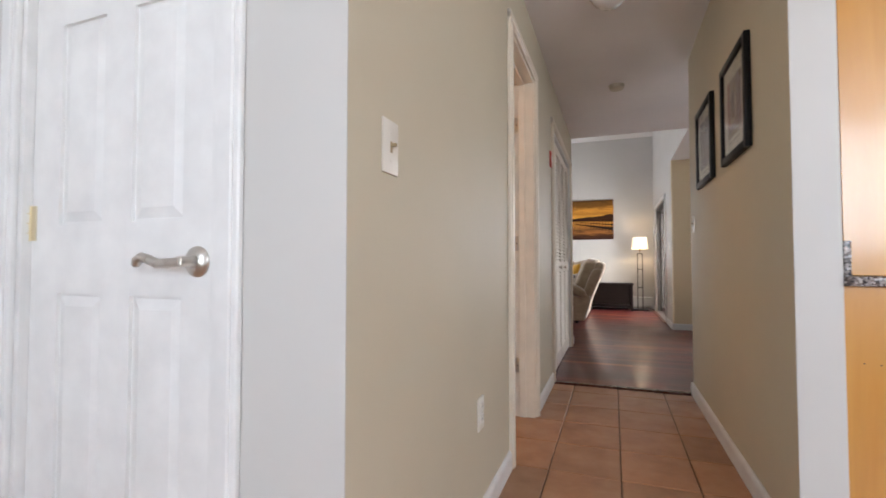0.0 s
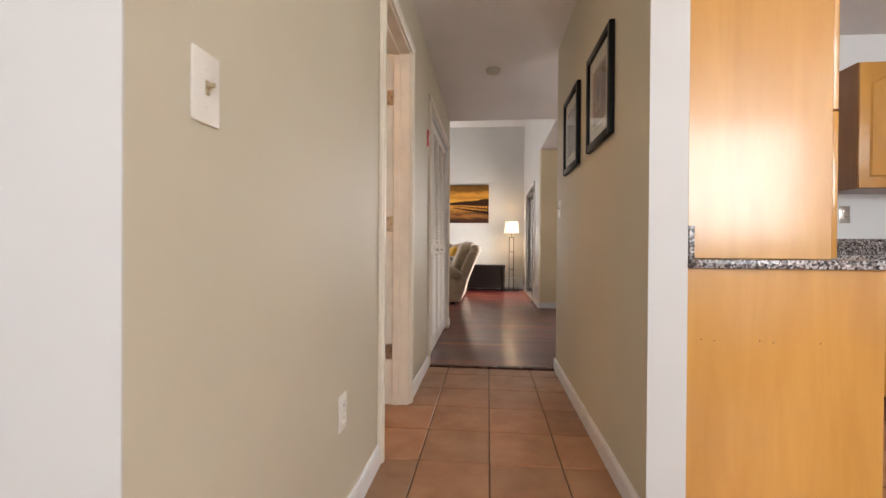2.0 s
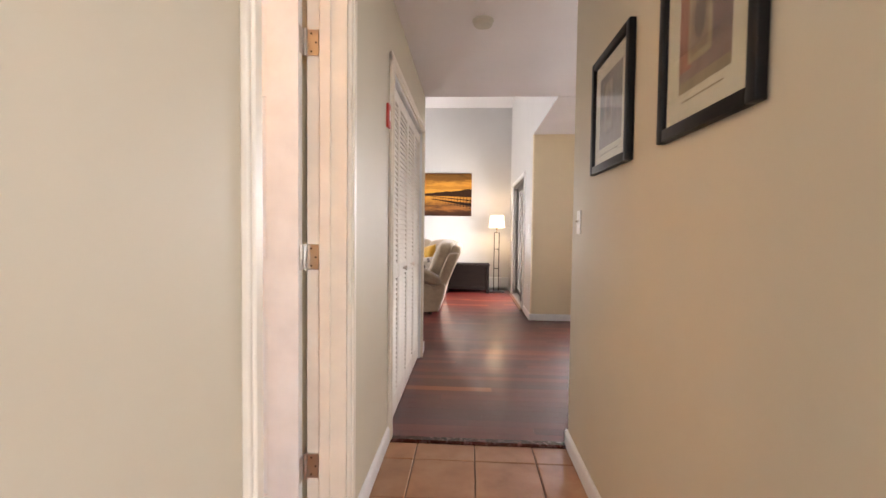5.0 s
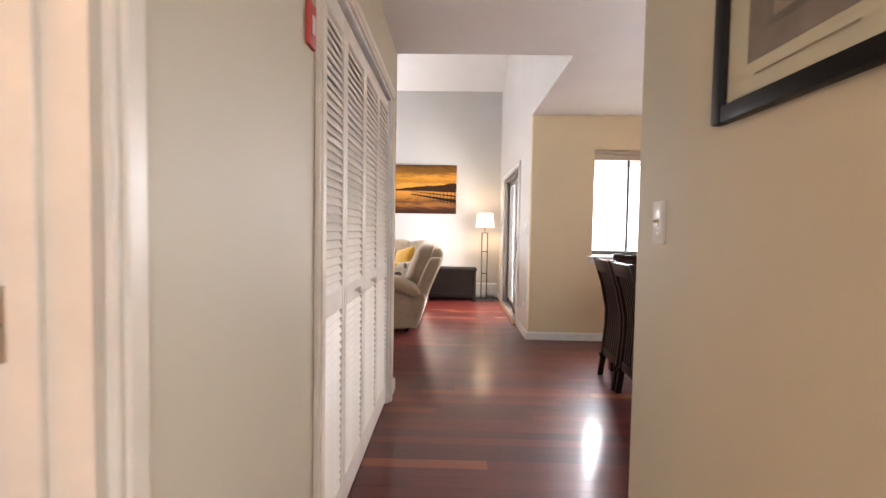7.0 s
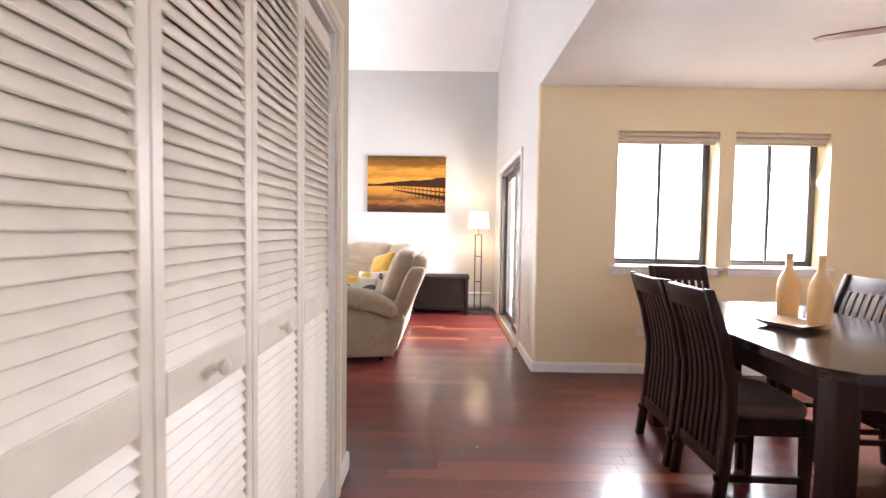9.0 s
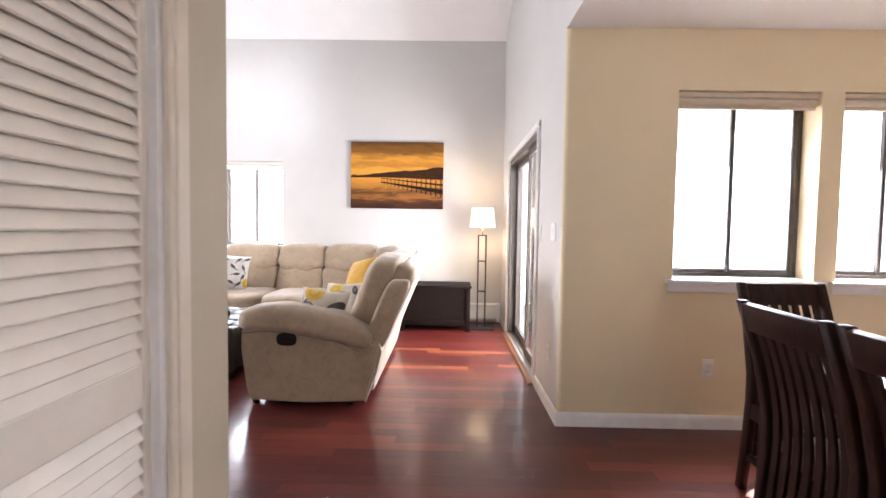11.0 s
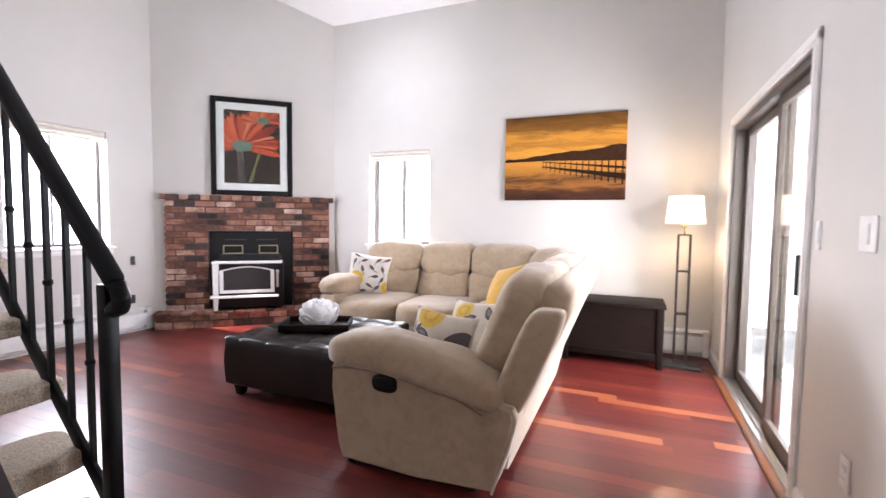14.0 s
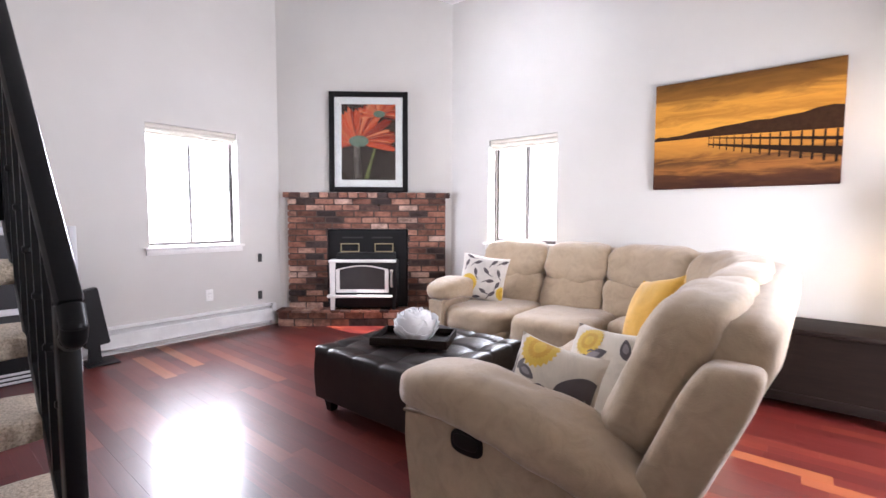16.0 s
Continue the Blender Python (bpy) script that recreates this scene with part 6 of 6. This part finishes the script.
GRANITE = granite()
cab = thing("base_cabinet", "honey maple kitchen base cabinet with plain side panel", "cabinet", None)
bm = B()
box(bm, (0.744, 2.56, 0.005), (1.325, 2.578, 0.85), 0.001, 1)
part("side_panel", bm, OAK, cab)
bm = B()
box(bm, (0.744, 2.578, 0.09), (1.315, 3.80, 0.85))
part("carcass", bm, OAK, cab, smooth=0)
for k in range(3):
    bm = B()
    y = 2.60 + k * 0.40
    box(bm, (1.3155, y, 0.12), (1.3355, y + 0.385, 0.84), 0.004)
    part("door", bm, OAK, cab)
for x, z in ((0.79, 0.625), (0.83, 0.622), (0.965, 0.624), (1.005, 0.62), (1.142, 0.621)):
    bm = B()
    rod(bm, (x, 2.5597, z), (x, 2.5603, z), 0.0022, seg=8)
    part("nail_hole", bm, DARK_SLOT, cab)
bm = B()
box(bm, (0.744, 2.532, 0.8515), (1.355, 4.39, 0.880), 0.004)
box(bm, (1.357, 3.76, 0.8515), (3.59, 4.39, 0.880), 0.004)
ct = thing("countertop", "speckled grey granite countertop with backsplash", "countertop", None, "", bm, GRANITE)
bm = B()
box(bm, (0.7445, 2.545, 0.880), (0.762, 4.37, 0.985), 0.002, 1)
part("backsplash", bm, GRANITE, ct)
bm = B()
box(bm, (0.78, 4.375, 0.880), (3.58, 4.395, 0.985), 0.002, 1)
part("backsplash", bm, GRANITE, ct)
tall = thing("wall_cabinet", "tall honey maple cabinet standing on the counter", "cabinet", None, "kitchen wall cabinets")
bm = B()
box(bm, (0.763, 2.598, 0.882), (1.197, 3.30, LOW - 0.005), 0.001, 1)
part("carcass", bm, OAK, tall)
for z0, z1 in ((0.885, 1.352), (1.358, LOW - 0.01)):
    for y in (2.60, 2.952):
        bm = B()
        box(bm, (1.198, y, z0), (1.216, y + 0.346, z1), 0.003)
        part("door", bm, OAK, tall)
run = thing("base_cabinet", "honey maple base cabinets below the rear counter", "cabinet", None)
bm = B()
box(bm, (1.34, 3.82, 0.09), (3.58, 4.39, 0.85))
part("carcass", bm, OAK, run, smooth=0)
for k in range(5):
    bm = B()
    box(bm, (1.36 + k * 0.44, 3.80, 0.12), (1.78 + k * 0.44, 3.82, 0.84), 0.004)
    part("door", bm, OAK, run)
wc = thing("wall_cabinet", "honey maple wall cabinet with arched raised-panel door", "cabinet", None, "kitchen wall cabinets")
bm = B()
box(bm, (2.38, 4.10, 1.29), (3.10, 4.395, 2.07), 0.001, 1)
part("carcass", bm, wood("maple_side", (0.24, 0.085, 0.02), (0.36, 0.15, 0.04), 0.3, (9, 9, 0.7), 2.2), wc)
for k in range(2):
    x0, x1 = 2.384 + k * 0.357, 2.384 + k * 0.357 + 0.353
    bm = B()
    box(bm, (x0, 4.084, 1.294), (x1, 4.10, 2.066), 0.004)
    d = part("door", bm, OAK, wc)
    bm = B()
    pts = [(x0 + 0.06, 1.36), (x1 - 0.06, 1.36), (x1 - 0.06, 1.94)] + [((x0 + x1) / 2 + (0.5 - i / 10) * (x1 - x0 - 0.12), 1.94 + 0.05 * math.sin(math.pi * i / 10) ** 2) for i in range(1, 10)] + [(x0 + 0.06, 1.94)]
    prism(bm, pts, "y", 4.074, 4.084)
    bmesh.ops.bevel(bm, geom=[e for e in bm.edges if abs(e.verts[0].co.y - 4.074) < 1e-4 and abs(e.verts[1].co.y - 4.074) < 1e-4], offset=0.008, segments=1, affect="EDGES")
    part("raised_panel", bm, OAK, d)

# ---- staircase ----
IRON = gloss("black_painted_iron", (0.004, 0.004, 0.0045), 0.36, 0.0, 0.18)
BEAM = wood("dark_stringer", (0.014, 0.009, 0.008), (0.034, 0.022, 0.018), 0.5, (1, 14, 14))
CARPET = Mat("looped_beige_carpet", (0.40, 0.33, 0.24), 1.0)
CARPET.color(CARPET.ramp(CARPET.noise(150, 3, 0.7), [(0.3, (0.34, 0.27, 0.19)), (0.55, (0.64, 0.54, 0.42)), (0.75, (0.78, 0.70, 0.57))]))
CARPET.bump(CARPET.noise(170, 3, 0.7), 1.0, 0.012)
RUN, RISE = 0.153, 0.194
SX0, SZ0, NT = -1.395, 0.472, 14


def staircase():
    top = thing("staircase", "open-riser staircase with carpeted treads and black iron railing", "staircase", None)
    slope = RISE / RUN
    for y in (6.90,):
        bm = B()
        a, b = Vector((-0.86, y, -0.06)), Vector((SX0 - 11 * RUN, y, SZ0 + 11 * RISE - 0.17))
        pts = [(-1.04, 0.0), (-0.90, 0.0), (SX0 - 11 * RUN + 0.01, SZ0 + 11 * RISE - 0.05), (SX0 - 11 * RUN - 0.14, SZ0 + 11 * RISE - 0.05)]
        prism(bm, pts, "y", y, y + 0.075)
        part("stringer", bm, BEAM, top, smooth=0)
        for k in range(-2, 11):
            bm = B()
            x = SX0 - k * RUN
            z = SZ0 + k * RISE
            prism(bm, [(x + 0.0, z - 0.06), (x - 0.24, z - 0.06), (x - 0.13, z - 0.20), (x - 0.05, z - 0.17)], "y", y + 0.003, y + 0.072)
            part("bracket", bm, BEAM, top, smooth=0)
    rt = random.Random(8)
    for k in range(-2, 11):
        x, z = SX0 - k * RUN, SZ0 + k * RISE
        bm = B()
        v = pillow(bm, (x - 0.25, 6.36, z - 0.068), (x + 0.02, 7.240, z), 9, 12)
        for q in v:
            q.co += Vector((1, 1, 1)) * 0.004 * noise.noise(q.co * 60)
        part("tread", bm, CARPET.m, top, "thick beige looped-carpet tread", smooth=60)
    yr = 7.190
    def low(x):
        return 0.381 + (-1.311 - x) * 1.16
    def high(x):
        return 1.02 + (-1.215 - x) * 1.135
    bm = B()
    beam(bm, (-1.215, yr, low(-1.215)), (-3.1, yr, low(-3.1)), 0.016, 0.045, 0.002)
    part("bottom_rail", bm, IRON, top)
    bm = B()
    beam(bm, (-1.20, yr, high(-1.20)), (-3.1, yr, high(-3.1)), 0.052, 0.046, 0.016)
    pts = [(-1.20, high(-1.20)), (-1.178, high(-1.20) - 0.040), (-1.184, high(-1.20) - 0.066), (-1.21, high(-1.20) - 0.076)]
    for (a, b), (c, d) in zip(pts, pts[1:]):
        rod(bm, (a, yr, b), (c, yr, d), 0.026, 0.025, 16)
        bmesh.ops.create_icosphere(bm, subdivisions=2, radius=0.0255, matrix=Matrix.Translation((c, yr, d)))
    part("handrail", bm, IRON, top, "glossy black moulded handrail ending in a drop")
    bm = B()
    box(bm, (-1.262, yr - 0.02, 0.28), (-1.222, yr + 0.02, 1.0), 0.003)
    part("newel_post", bm, IRON, top)
    i = 0
    x = -1.335
    while x > -3.05:
        bm = B()
        z0, z1 = low(x), high(x) - 0.02
        box(bm, (x - 0.008, yr - 0.008, z0), (x + 0.008, yr + 0.008, z1), 0.001, 1)
        zc = (z0 + z1) / 2 - 0.02
        lathe(bm, [(0.008, zc - 0.012), (0.014, zc - 0.006), (0.014, zc + 0.006), (0.008, zc + 0.012)], (x, yr, 0), 10)
        part("baluster", bm, IRON, top)
        x -= 0.102
    bm = B()
    box(bm, (-2.02, yr - 0.03, low(-2.0)), (-1.975, yr + 0.015, high(-2.0) - 0.02), 0.003)
    part("newel_post", bm, IRON, top)


staircase()

# ---- electronics beyond the stairs ----
SILVER = gloss("silver_plastic", (0.62, 0.63, 0.65), 0.35)
SCREEN = gloss("dark_screen", (0.035, 0.037, 0.042), 0.3)
top = thing("television", "large silver floor-standing television with a dark screen", "television", pose(-4.28, 6.72, 0))
TW, TH = 1.115, 1.12
bm = B()
prism(bm, [(-0.27, 0.0), (-0.025, 0.0), (-0.025, TH), (-0.10, TH), (-0.27, 0.86)], "y", 0.012, TW - 0.012)
part("body", bm, STEEL, top, "black tapered rear housing", smooth=0)
for lo, hi in (((-0.025, 0, 0.50), (0.004, 0.045, TH)), ((-0.025, TW - 0.045, 0.50), (0.004, TW, TH)), ((-0.025, 0.045, TH - 0.06), (0.004, TW - 0.045, TH)), ((-0.025, 0.045, 0.50), (0.004, TW - 0.045, 0.545))):
    bm = B()
    box(bm, lo, hi, 0.006)
    part("bezel_rail", bm, SILVER, top)
bm = B()
box(bm, (-0.024, 0.045, 0.545), (-0.010, TW - 0.045, TH - 0.06))
part("screen", bm, SCREEN, top, "dark grey screen", smooth=0)
bm = B()
box(bm, (-0.025, 0.085, 0.10), (-0.008, TW - 0.085, 0.50), 0.004)
part("speaker_panel", bm, STEEL, top, "black speaker cloth panel")
for y in (0, TW - 0.085):
    bm = B()
    box(bm, (-0.025, y, 0), (0.006, y + 0.085, 0.50), 0.006)
    part("side_stile", bm, SILVER, top)
for z in (0.02, 0.05, 0.08):
    bm = B()
    box(bm, (-0.022, 0.085, z - 0.008), (-0.004, TW - 0.085, z + 0.008), 0.003, 1)
    part("vent_bar", bm, SILVER, top)
top = thing("floor_speaker", "slim black loudspeaker leaning on a flat stand", "loudspeaker", pose(-4.42, 7.90, 0))
bm = B()
prism(bm, [(-0.02, 0.14), (0.145, 0.165), (0.075, 0.625), (-0.055, 0.60)], "x", -0.055, 0.03)
bmesh.ops.bevel(bm, geom=bm.edges[:], offset=0.006, segments=2, affect="EDGES")
part("cabinet", bm, STEEL, top)
bm = B()
prism(bm, [(0.0, 0.012), (0.09, 0.012), (0.08, 0.16), (0.01, 0.15)], "x", -0.045, 0.0)
part("neck", bm, STEEL, top)
bm = B()
box(bm, (-0.13, -0.03, 0), (0.10, 0.19, 0.014), 0.004)
part("stand", bm, STEEL, top)
